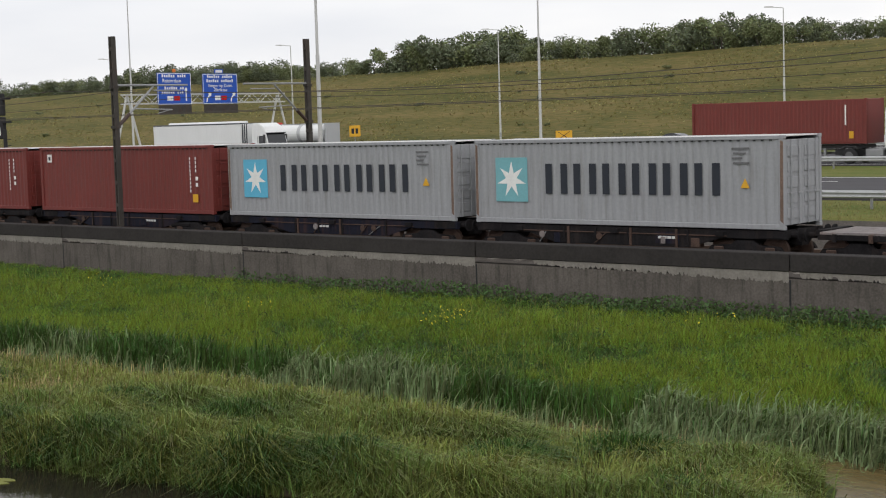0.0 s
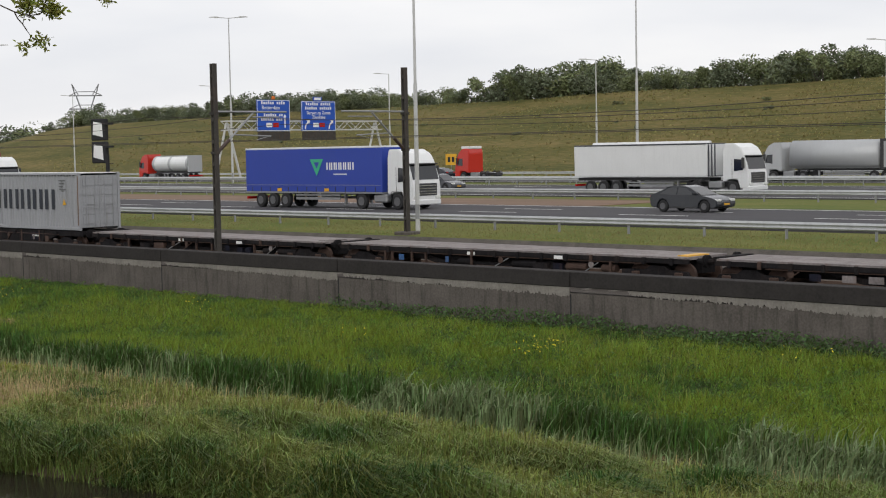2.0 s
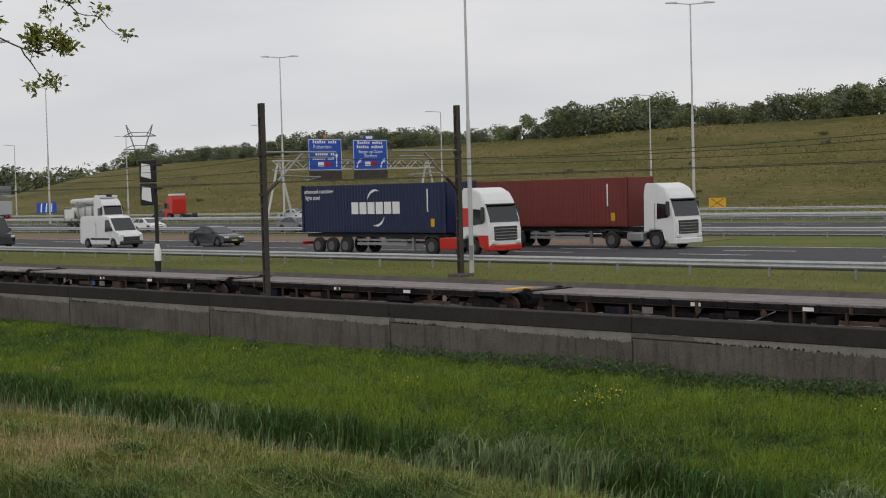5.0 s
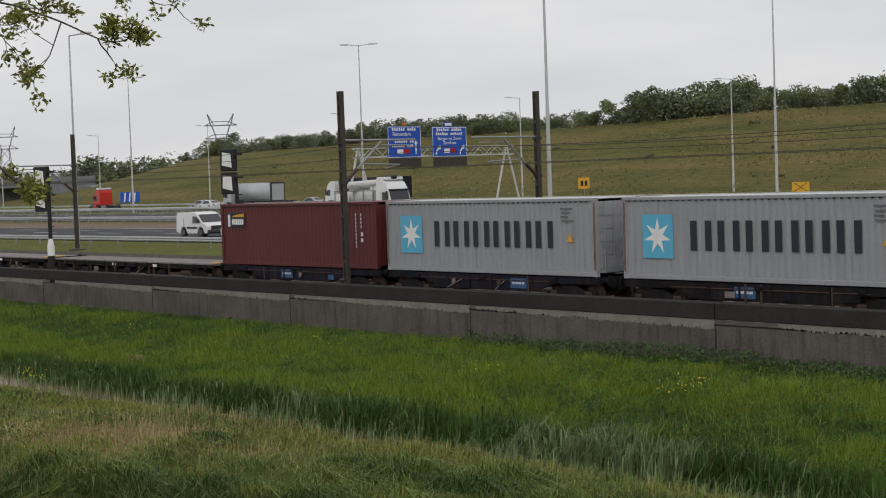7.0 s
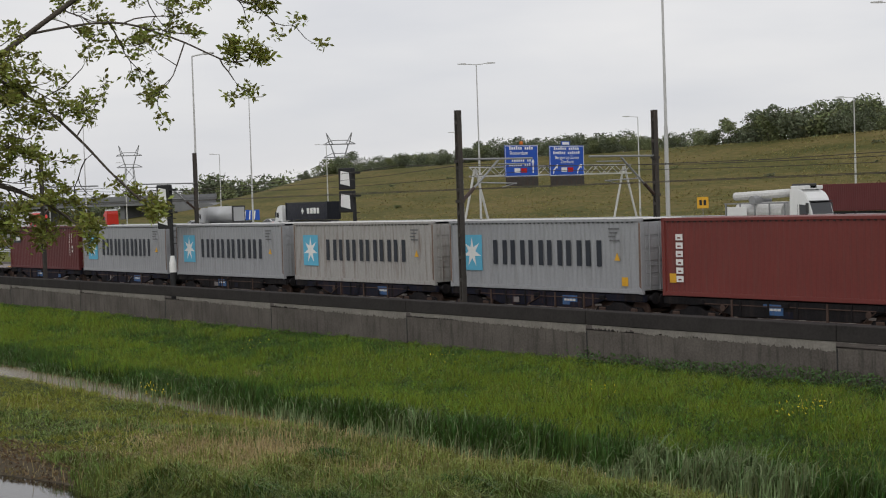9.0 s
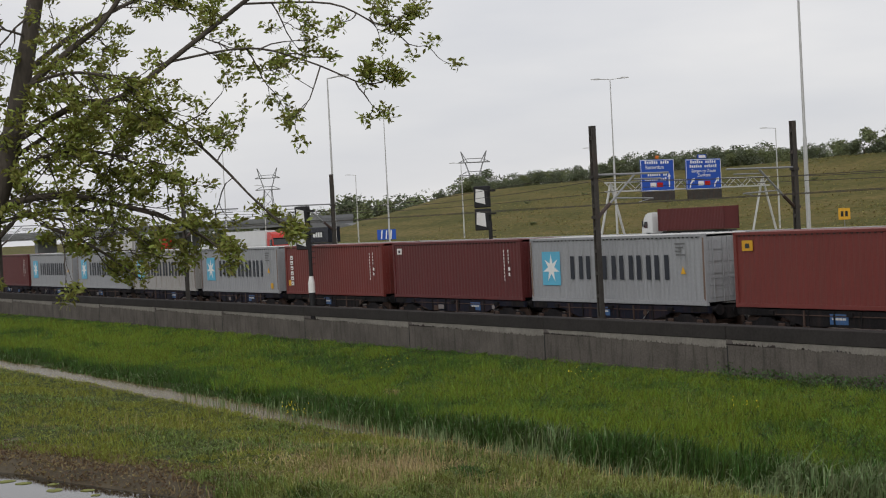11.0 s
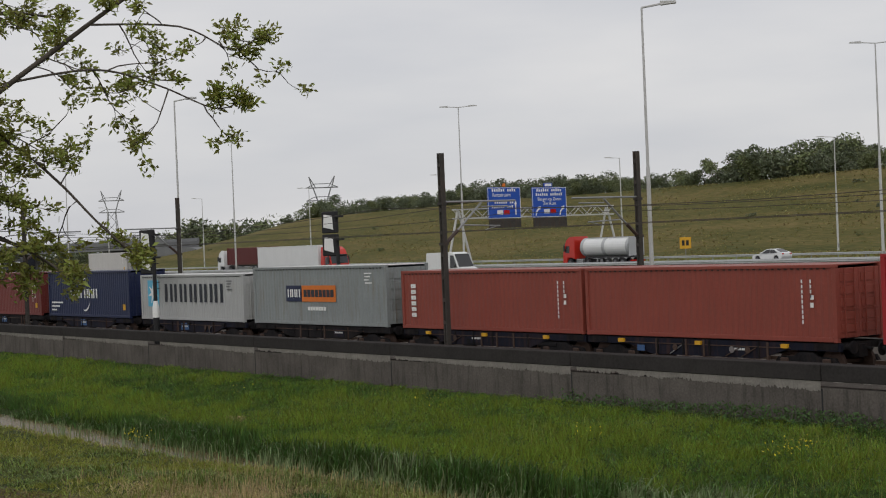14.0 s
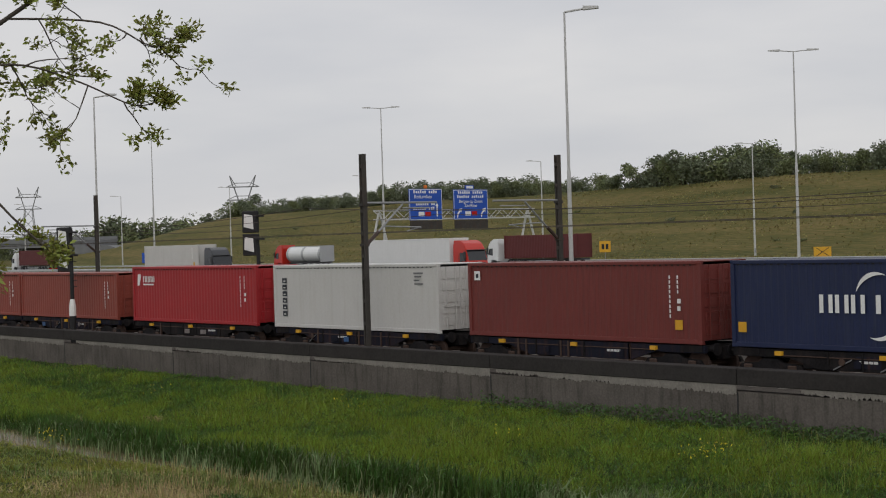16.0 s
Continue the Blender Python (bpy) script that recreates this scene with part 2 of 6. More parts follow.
def ground_z(x, y):
    """Height of the ground: pond, bank, ditch, meadow, railway bed, motorway, embankment."""
    w = noise.noise((x * 0.13, y * 0.13, 0.0)) * 0.5
    knots = [(-60, 1.0), (-14, 1.0), (2, 0.6), (10, -2.2), (15.5, -2.75), (17.3, -2.35), (18.4, -1.75), (22, -1.6), (25.3, -1.72), (26.0, -2.3),
             (27.0, -2.4), (27.8, -2.0), (29.5, -1.75), (33, -1.5), (39.3, -1.12), (39.9, -1.1), (40.2, -0.15), (49.5, -0.15), (50.3, 0.85),
             (56.5, 1.08), (110, 1.1), (190, 1.15), (236, 14.2), (246, 14.6), (300, 13.5), (420, 6.0), (600, 2.0), (5000, 0.0)]
    shift = min(9.0, 0.27 * max(0.0, -40 - x))
    tip = min(1.0, max(0.0, (x + 12.3 + 0.8 * max(0.0, y - 23.5) + 0.7 * noise.noise((0.0, y * 0.5, 2.0))) / 1.3)) if 16 < y < 27.6 else 0.0
    if y < 24:
        y -= shore_shift(x) * min(1.0, max(0.0, (24 - y) / 4))
        y = max(y, min(y + shift, 21.5)) + 0.55 * noise.noise((x * 0.35, 0.0, 7.0)) * (1.0 if y < 20 else 0.0)
    for (ya, za), (yb, zb) in zip(knots, knots[1:]):
        if ya <= y <= yb:
            k = (y - ya) / (yb - ya)
            z = za + (zb - za) * k
            break
    else:
        z = knots[0][1] if y < 0 else 0.0
    if 17.3 < y < 39:
        z += w * 0.22 * min(1.0, (y - 17.3) / 2) * min(1.0, (39 - y) / 3)
    if tip > 0.0:
        z = min(z, z + (-2.55 - z) * tip)
    if x < -42 and 21 < y < 26:
        k = min(1.0, (-42 - x) / 6) * min(1.0, (y - 21) / 3)
        z = min(z, z + (-1.98 - z) * k)
    if y > 190:
        f = min(1.0, (y - 190) / 46)
        # the embankment rises gently to the right and ends at the far left
        z += f * (1.6 * min(1.0, max(0.0, (x + 260) / 160)) - 1.2 * min(1.0, max(0.0, (-x - 300) / 90)))
        z = 1.1 + (z - 1.1) * min(1.0, max(0.0, (x + 470) / 85))
        z += f * 0.35 * noise.noise((x * 0.03, y * 0.03, 4.0))
    return z


def grass_material(name, dry, lush, scale, bump, mid=None):
    m = bpy.data.materials.new(name)
    m.use_nodes = True
    n, l = m.node_tree.nodes, m.node_tree.links
    b = n["Principled BSDF"]
    b.inputs["Roughness"].default_value, b.inputs["Specular IOR Level"].default_value = 0.9, 0.1
    co = n.new("ShaderNodeTexCoord")
    mp = n.new("ShaderNodeMapping")
    mp.inputs["Scale"].default_value = (0.3, 1.5, 1) if mid else (0.5, 1.3, 1)
    a, c = n.new("ShaderNodeTexNoise"), n.new("ShaderNodeTexNoise")
    a.inputs["Scale"].default_value, a.inputs["Detail"].default_value = scale, 6
    c.inputs["Scale"].default_value, c.inputs["Detail"].default_value = scale * 14, 4
    l.new(co.outputs["Object"], mp.inputs["Vector"])
    l.new(mp.outputs[0], a.inputs["Vector"])
    l.new(mp.outputs[0], c.inputs["Vector"])
    mixf = n.new("ShaderNodeMath")
    mixf.operation = "MULTIPLY_ADD"
    mixf.inputs[1].default_value = 0.5
    l.new(c.outputs["Fac"], mixf.inputs[0])
    half = n.new("ShaderNodeMath")
    half.operation = "MULTIPLY"
    half.inputs[1].default_value = 0.5
    l.new(a.outputs["Fac"], half.inputs[0])
    l.new(half.outputs[0], mixf.inputs[2])
    ramp = n.new("ShaderNodeValToRGB")
    ramp.color_ramp.elements[0].position, ramp.color_ramp.elements[0].color = 0.36, (*lush, 1)
    ramp.color_ramp.elements[1].position, ramp.color_ramp.elements[1].color = 0.64, (*dry, 1)
    if mid:
        e = ramp.color_ramp.elements.new(0.5)
        e.color = (*mid, 1)
    l.new(mixf.outputs[0], ramp.inputs[0])
    l.new(ramp.outputs[0], b.inputs["Base Color"])
    bp = n.new("ShaderNodeBump")
    bp.inputs["Strength"].default_value, bp.inputs["Distance"].default_value = bump, 0.3
    l.new(mixf.outputs[0], bp.inputs["Height"])
    l.new(bp.outputs[0], b.inputs["Normal"])
    return m


M["meadow"] = grass_material("meadow_ground", (0.050, 0.060, 0.016), (0.020, 0.036, 0.008), 0.35, 0.5)
M["verge"] = grass_material("verge_grass", (0.15, 0.145, 0.045), (0.075, 0.11, 0.022), 0.3, 0.5)
M["embankment"] = grass_material("embankment_grass", (0.160, 0.124, 0.050), (0.052, 0.062, 0.018), 0.11, 0.9, (0.102, 0.092, 0.030))


def build_ground():
    xs = [-3000, -1500, -900, -620] + list(range(-560, -130, 14)) + [x * 1.0 for x in range(-130, -40, 3)] + [x * 1.0 for x in range(-40, 30)] + [45, 70, 110, 200, 400, 900, 2000, 4000]
    ys = [-4000, -300, -60, -14, 2, 4, 6, 8, 9, 10, 11, 12, 13, 14.2, 15.5, 16.4, 17.3, 17.8, 18.4, 19.5, 21, 22.5, 24, 25.3, 25.7, 26.0, 26.5, 27.0, 27.4, 27.8, 28.6, 29.5, 31, 33, 35, 37, 39.3, 39.9,
          40.2, 45, 49.5, 50.3, 52, 56.5, 83, 110, 150, 190, 200, 210, 220, 229, 236, 241, 246, 270, 300, 360, 420, 600, 1200, 2500, 4900]
    bm = bmesh.new()
    g = [[bm.verts.new((x, y, ground_z(x, y))) for y in ys] for x in xs]
    for i in range(len(xs) - 1):
        for j in range(len(ys) - 1):
            f = bm.faces.new((g[i][j], g[i + 1][j], g[i + 1][j + 1], g[i][j + 1]))
            y = (ys[j] + ys[j + 1]) / 2
            s = 0.27 * max(0.0, -40 - xs[i]) - shore_shift(xs[i])
            f.material_index = 2 if y > 188 else 1 if y > 50 else 3 if 40 < y < 50.2 else 4 if (13 < y + min(9, s) < 18.3 + (2.6 if xs[i] < -40 else 0) or 25.3 < y < 27.6) else 0
            f.smooth = True
    me = finish(bm, "ground")
    ob = new("ground", me)
    for k in ("meadow", "verge", "embankment", "ballast", "mud"):
        me.materials.append(M[k])
    for p in me.polygons:
        p.use_smooth = True
    return tagged(ob, "grassy polder ground with meadow, verge, ballast bed and embankment", "ground", kind="structure")


build_ground()
pond = part("water", box(-700, 300, 9.0, 22.8, -2.9, -2.05), M["water"])
tagged(pond, "still dark pond water below the bank", "water", kind="structure")
ditch = part("water", box(-700, 300, 22.8, 28.3, -2.9, -2.05), M["silt_water"])
tagged(ditch, "brown silty ditch water between reed banks", "water", kind="structure")

# retaining wall along the railway, with coping, pale band and joints
WALL_Y = 39.42


def build_wall():
    w = empty("retaining_wall", label="low weathered concrete retaining wall with dark coping", category="wall", kind="structure")
    bm = prism([(-260, -1.9), (30, -1.9), (30, 0.02), (-260, 0.02)], WALL_Y, WALL_Y + 0.45)
    part("wall_body", bm, M["concrete"], w)
    rw = random.Random(11)
    joints = [-9.8 - 11.6 * i for i in range(20)]
    for i, x in enumerate(joints):
        pale_len = 8.2 + (i % 3) if i % 4 == 1 else 11.3
        # the lower edge of the bare band is ragged where dark stain creeps up
        edge, u, level = [], x - 0.04, -0.08
        while u > x - pale_len:
            level += rw.uniform(-0.018, 0.018) - (level - (-0.09 + 0.15 * (x - u) / pale_len)) * 0.3
            edge.append((u, level + rw.uniform(-0.03, 0.10) * (rw.random() < 0.6)))
            u -= rw.uniform(0.02, 0.06)
        part("pale_band", plate([(x - pale_len, 0.23)] + edge[::-1] + [(x - 0.04, 0.23)], WALL_Y - 0.002, 0.012), M["concrete_pale"], w, "pale bare concrete band")
        part("joint", box(x - 0.03, x + 0.03, WALL_Y - 0.008, WALL_Y + 0.02, -1.9, 0.0), M["black"], w)
        part("coping_stone", box(x - 11.58, x - 0.02, WALL_Y - 0.05, WALL_Y + 0.55, 0.23, 0.74, 0.02), M["coping"], w, "dark stained concrete coping")
        if i % 3 != 1:
            part("foot_ledge", box(x - 10.5 + (i % 3), x - 3.0, WALL_Y - 0.10, WALL_Y, -1.9, -1.02), M["concrete"], w)


build_wall()


# tracks
def build_track(y, x0=-420, x1=200):
    t = empty("railway_track", label="steel rails on concrete sleepers in grey ballast", category="railway track", kind="structure")
    for s in (-0.75, 0.75):
        part("rail", box(x0, x1, y + s - 0.035, y + s + 0.035, -0.16, 0.0), M["rail"], t)
    bm = bmesh.new()
    for i in range(360):
        add_box(bm, x0 + 1.2 * i, x0 + 1.2 * i + 0.26, y - 1.3, y + 1.3, -0.26, -0.135)
    ob = part("sleepers", bm, M["concrete_pale"], t)
    ob["kind"] = "stuff"


build_track(43.46)
build_track(47.5)


# motorway: three carriageways with lane markings, guard rails
def build_motorway():
    for i, (y0, y1, lanes) in enumerate(((57.6, 75.0, 4), (90.5, 117.0, 5), (126.5, 145.5, 4))):
        r = empty("road_%d" % (i + 1), label="grey asphalt motorway carriageway with white lane markings", category="road", kind="structure")
        bm = box(-900, 500, y0, y1, 0.6, 1.18)
        part("asphalt", bm, M["asphalt"], r)
        for s in (y0 + 0.7, y1 - 0.7):
            part("edge_line", box(-600, 300, s - 0.1, s + 0.1, 1.17, 1.186), M["paint"], r)
        for k in range(1, lanes):
            y = y0 + 0.7 + (y1 - y0 - 1.4) * k / lanes
            bm = bmesh.new()
            for j in range(46):
                add_box(bm, -400 + 12 * j, -400 + 12 * j + 4.5, y - 0.075, y + 0.075, 1.17, 1.186)
            part("lane_dashes", bm, M["paint"], r)["kind"] = "stuff"


build_motorway()
median = part("median_strip", box(-420, -62, 76.0, 85.5, 0.9, 1.13), M["earth"])
tagged(median, "bare brown earth strip between the carriageways", "ground", kind="structure")


def build_guard(y, x0, x1, zb=1.1, group="motorway guard rails"):
    g = empty("guard_rail", label="galvanised steel motorway guard rail on posts", category="guard rail", group=group)
    prof = [(0.0, 0.45), (0.05, 0.50), (0.0, 0.56), (0.0, 0.60), (0.05, 0.66), (0.0, 0.75)]
    bm = bmesh.new()
    rows = []
    for x in (x0, x1):
        rows.append([bm.verts.new((x, y - 0.06 - d, zb + z)) for d, z in prof] + [bm.verts.new((x, y - 0.05 - d, zb + z)) for d, z in reversed(prof)])
    n = len(rows[0])
    for k in range(n):
        bm.faces.new((rows[0][k], rows[0][(k + 1) % n], rows[1][(k + 1) % n], rows[1][k]))
    part("rail_beam", bm, M["guard"], g)
    me = cached("post|guard", lambda: box(-0.04, 0.04, -0.05, 0.05, 0, 0.7))
    x = x0
    while x < x1:
        part("post", me, M["steel"], g, m=pose(x, y, zb - 0.05))
        x += 4.0 if x1 - x0 < 500 else 8.0
    return g


build_guard(54.2, -330, 60, 0.95)
build_guard(86.6, -380, 60)
build_guard(120.6, -420, 60)
build_guard(124.4, -420, 60)
build_guard(148.5, -420, 60)


# ---- the train ----
TRAIN_Y, DECK, SPEED = 42.24, 1.15, -22.007
MOVERS = []          # (thing, x at the start, y, z, turn, speed)
CL, CW = 12.19, 2.44


def corrugated(length, height, depth=0.024, pitch=0.278):
    """A trapezoid-corrugated sheet in the plane y=0 facing -Y, from x=0 to length."""
    bm = bmesh.new()
    n = int(length / pitch)
    p = length / n
    pts = []
    for i in range(n):
        x = i * p
        pts += [(x, depth), (x + p * 0.25, depth), (x + p * 0.5, 0.0), (x + p * 0.75, 0.0)]
    pts.append((length, depth))
    lo = [bm.verts.new((x, y, 0)) for x, y in pts]
    hi = [bm.verts.new((x, y, height)) for x, y in pts]
    lo2 = [bm.verts.new((x, y + 0.02, 0)) for x, y in pts]
    hi2 = [bm.verts.new((x, y + 0.02, height)) for x, y in pts]
    for i in range(len(pts) - 1):
        bm.faces.new((lo[i], lo[i + 1], hi[i + 1], hi[i]))
        bm.faces.new((lo2[i + 1], lo2[i], hi2[i], hi2[i + 1]))
    bmesh.ops.recalc_face_normals(bm, faces=bm.faces)
    return bm


def star(cx, cz, r, r2, n=7):
    return [(cx + (r if k % 2 == 0 else r2) * math.sin(math.pi * k / n), cz + (r if k % 2 == 0 else r2) * math.cos(math.pi * k / n)) for k in range(2 * n)]


def arc_band(cx, cz, r, a0, a1, w):
    n = 10
    out = [(cx + (r + w * math.sin(math.pi * k / n)) * math.cos(radians(a0 + (a1 - a0) * k / n)), cz + (r + w * math.sin(math.pi * k / n)) * math.sin(radians(a0 + (a1 - a0) * k / n))) for k in range(n + 1)]
    inn = [(cx + r * math.cos(radians(a0 + (a1 - a0) * k / n)), cz + r * math.sin(radians(a0 + (a1 - a0) * k / n))) for k in range(n, -1, -1)]
    return out + inn[1:-1]


def bars_text(parent, name, x0, x1, z0, z1, count, material, gap=0.16, y=-0.003, slot=True):
    """A word as plain blocks, one for each sign of it."""
    p = (x1 - x0) / count
    for k in range(count):
        a, b = x0 + p * k + p * gap / 2, x0 + p * (k + 1) - p * gap / 2
        if slot:
            # two upright strokes of the sign's own thickness
            q = (b - a) * 0.30
            part(name, plate(rect(a, a + q, z0, z1), y), material, parent)
            part(name, plate(rect(b - q, b, z0, z1), y), material, parent)
        else:
            part(name, plate(rect(a, b, z0, z1), y), material, parent)


def container(x0, steel, label, height=2.896, marks=(), doors_right=True, roof="roof", group="containers on the train", depth=0.017):
    c = empty("shipping_container", label=label, category="container", group=group)
    s = M[steel]
    H = height
    hk = "%.2f" % H
    part("side_panel", cached("side_panel|%s %.3f" % (hk, depth), lambda: corrugated(CL - 0.3, H - 0.28, depth)), s, c, m=pose(0.15, 0.03, 0.16))
    part("side_panel", cached("side_panel|%s %.3f" % (hk, depth), lambda: None), s, c, m=pose(CL - 0.15, CW - 0.03, 0.16, 0, 0, 180))
    part("end_panel", cached("end_panel|" + hk, lambda: corrugated(CW - 0.3, H - 0.28, 0.04, 0.27)), s, c,
         m=pose(0.04, CW - 0.15, 0.16, 0, 0, -90) if doors_right else pose(CL - 0.04, 0.15, 0.16, 0, 0, 90))
    part("roof", cached("roof_sheet|", lambda: box(0.06, CL - 0.06, 0.05, CW - 0.05, -0.05, -0.012, 0.01)), M[roof], c, m=pose(0, 0, H))
    part("floor", cached("floor|", lambda: box(0.1, CL - 0.1, 0.06, CW - 0.06, 0.1, 0.15)), M["wagon"], c)
    for y in (0.0, CW - 0.10):
        part("top_rail", cached("top_rail|", lambda: box(0.16, CL - 0.16, 0, 0.10, -0.13, -0.006, 0.015)), s, c, m=pose(0, y, H))
        part("bottom_rail", cached("bottom_rail|", lambda: box(0.16, CL - 0.16, 0, 0.10, 0.01, 0.17, 0.015)), s, c, m=pose(0, y, 0))
        for x in (0.0, CL - 0.16):
            part("corner_post", cached("corner_post|" + hk, lambda: box(0, 0.16, 0, 0.14, 0.118, H - 0.118, 0.01)), s, c, m=pose(x, y if y == 0 else CW - 0.14, 0))
            for z in (0.0, H - 0.118):
                part("corner_casting", cached("corner_casting|", lambda: box(-0.004, 0.174, -0.004, 0.158, 0, 0.118, 0.012)), s, c, m=pose(x, y if y == 0 else CW - 0.154, z))
    # black dashes painting the shade below the top rail
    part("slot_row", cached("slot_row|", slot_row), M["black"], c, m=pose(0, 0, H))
    if steel in ("grey_steel", "rusty_grey"):
        for x in (0.0, CL - 0.155):
            part("rust_streak", plate([(x + 0.02, 0.3), (x + 0.13, 0.2), (x + 0.14, H - 0.2), (x + 0.05, H - 0.15), (x + 0.03, H * 0.6)], 0.0, 0.003), M["rust_stain"], c, "brown rust stain on the corner post")
    # two door leaves with locking bars at one end
    turn = pose(CL, 0, 0, 0, 0, 90) if doors_right else pose(0, CW, 0, 0, 0, -90)
    for k in range(2):
        lx = 0.15 + k * 1.075
        leaf = part("door", cached("door|" + hk, lambda: door_leaf(H)), s, c, m=turn @ pose(lx, 0.02, 0.14))
        for bx in (0.28, 0.78):
            part("locking_bar", cached("locking_bar|" + hk, lambda: rod((0, 0, 0.0), (0, 0, H - 0.28), 0.022, seg=6)), s, leaf, "painted locking bar", m=pose(bx, -0.05, 0))
            part("door_handle", cached("door_handle|", lambda: box(-0.02, 0.30, -0.075, -0.05, 0, 0.045)), s, leaf, m=pose(bx - 0.1, 0, 0.95))
    for f in marks:
        f(c, H)
    c.matrix_basis = pose(x0, TRAIN_Y, DECK)
    MOVERS.append((c, x0, TRAIN_Y, DECK, 0, SPEED))
    return c


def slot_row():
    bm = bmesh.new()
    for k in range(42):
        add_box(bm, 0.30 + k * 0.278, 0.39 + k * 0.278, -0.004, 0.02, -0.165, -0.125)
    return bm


def door_leaf(H):
    bm = box(0, 1.06, 0, 0.05, 0, H - 0.28, 0.01)
    for k in range(5):
        z = 0.18 + k * (H - 0.5) / 5
        add_box(bm, 0.10, 0.96, -0.022, 0.0, z, z + (H - 0.5) / 5 - 0.13, 0.02)
    return bm


# markings (local metres on the near side)
def star_mark(blue):
    def f(c, H):
        z = 0.90
        part("emblem_panel", plate(rect(0.95, 2.35, z - 0.15, z + 1.38), -0.001), M[blue], c, "light blue square emblem panel")
        part("emblem_star", plate(star(1.65, z + 0.62, 0.64, 0.24), -0.009), M["white_print"], c, "white seven-pointed star")
        bars_text(c, "word_block", 3.0, 10.1, z + 0.14, z + 1.16, 6, M["dark_print"], y=-0.003, gap=0.22)
    return f


def end_codes(material, x=10.4, tri=True):
    def f(c, H):
        for k in range(4):
            part("code_bar", plate(rect(x + 0.05 * (k % 2), x + 0.62 - 0.12 * (k % 3), H - 0.42 - 0.15 * k, H - 0.36 - 0.15 * k), -0.002), M[material], c)
        if tri:
            part("warning_mark", plate([(x + 0.3, 1.28), (x + 0.62, 1.28), (x + 0.46, 1.58)], -0.002), M["yellow"], c, "yellow warning triangle")
    return f


def side_codes(material):
    def f(c, H):
        for k in range(9):
            z = H - 0.5 - 0.17 * k
            part("code_bar", plate(rect(10.75, 10.81, z - 0.12, z), -0.002), M[material], c)
            if k < 4:
                part("code_bar", plate(rect(11.12, 11.18, z - 0.12, z), -0.002), M[material], c)
        part("code_bar", plate(rect(11.12, 11.28, 1.42, 1.58), -0.002), M[material], c)
        part("code_bar", plate(rect(11.12, 11.26, 1.16, 1.32), -0.002), M[material], c)
    return f


def small_logo(x, material, w=0.35, h=0.36):
    def f(c, H):
        part("small_emblem", plate(rect(x, x + w, H - 0.32 - h, H - 0.32), -0.002), M[material], c)
        part("small_emblem", plate(rect(x + w * 0.3, x + w * 0.7, H - 0.32 - h * 0.75, H - 0.32 - h * 0.3), -0.009), M["dark_print"], c)
    return f


def yellow_tag(x, z=0.5):
    def f(c, H):
        part("yellow_plate", plate(rect(x, x + 0.34, z, z + 0.34), -0.002), M["yellow"], c, "small yellow plate")
    return f


def upright_word(material, x=0.75, n=6):
    def f(c, H):
        step = (H - 1.05) / n
        for k in range(n):
            z = H - 0.55 - step * (k + 1)
            part("word_block", plate(rect(x, x + 0.36, z + 0.03, z + step - 0.05), -0.002), M[material], c)
            part("word_block", plate(rect(x + 0.10, x + 0.26, z + 0.09, z + step - 0.16), -0.009), c.children[0].material_slots[0].material, c)
    return f


def panel_logo(c, H):
    part("emblem_panel", plate(rect(0.55, 2.1, H - 1.12, H - 0.42), -0.001), M["dark_print"], c, "black emblem panel with yellow stripe")
    part("emblem_stripe", plate([(1.0, H - 0.62), (2.06, H - 0.62), (2.06, H - 0.46), (1.3, H - 0.52)], -0.009), M["yellow"], c)
    bars_text(c, "word_block", 1.0, 2.0, H - 0.98, H - 0.72, 6, M["white_print"], y=-0.009, slot=False)
    part("emblem_tower", plate(rect(0.66, 0.86, H - 1.08, H - 0.5), -0.009), M["white_print"], c)


def two_word(c, H):
    bars_text(c, "word_block", 3.55, 5.35, 1.20, 1.78, 3, M["white_print"])
    bars_text(c, "word_block", 5.65, 7.7, 1.20, 1.78, 3, M["white_print"])
    part("emblem_arc", plate(arc_band(5.9, 1.35, 1.05, 80, 150, 0.14), -0.003), M["white_print"], c, "white sweeping arc")
    part("emblem_arc", plate(arc_band(5.6, 1.5, 1.05, 262, 330, 0.14), -0.003), M["white_print"], c, "white sweeping arc")


def small_lines(c, H):
    for k in range(3):
        part("code_bar", plate(rect(0.5, 2.3 - 0.5 * k, 0.85 - 0.24 * k, 0.95 - 0.24 * k), -0.002), M["white_print"], c)


def duo_logo(c, H):
    part("emblem_panel", plate(rect(3.3, 4.75, 1.15, 1.95), -0.001), M["navy_steel"], c, "dark blue emblem square")
    part("emblem_panel", plate(rect(4.8, 7.9, 1.15, 1.95), -0.001), M["orange"], c, "orange emblem panel")
    bars_text(c, "word_block", 3.42, 4.66, 1.36, 1.76, 3, M["white_print"], y=-0.008)
    bars_text(c, "word_block", 4.95, 7.75, 1.38, 1.74, 8, M["dark_print"], y=-0.008, slot=False)
    bars_text(c, "word_block", 5.3, 7.0, 0.72, 0.9, 7, M["white_print"], y=-0.002, slot=False)


def red_logo(c, H):
    part("emblem", plate([(0.55, H - 1.0), (0.75, H - 1.0), (0.95, H - 0.55), (0.9, H - 0.38), (0.62, H - 0.4)], -0.002), M["white_print"], c)
    bars_text(c, "word_block", 1.15, 2.4, H - 0.82, H - 0.5, 4, M["white_print"], y=-0.002)
    part("code_bar", plate(rect(1.15, 2.3, H - 0.98, H - 0.9), -0.002), M["white_print"], c)


GREY = "light grey corrugated container with blue star emblem and dark lettering blocks"
RED = "oxide red corrugated steel container on a flat wagon"
STD = 2.591


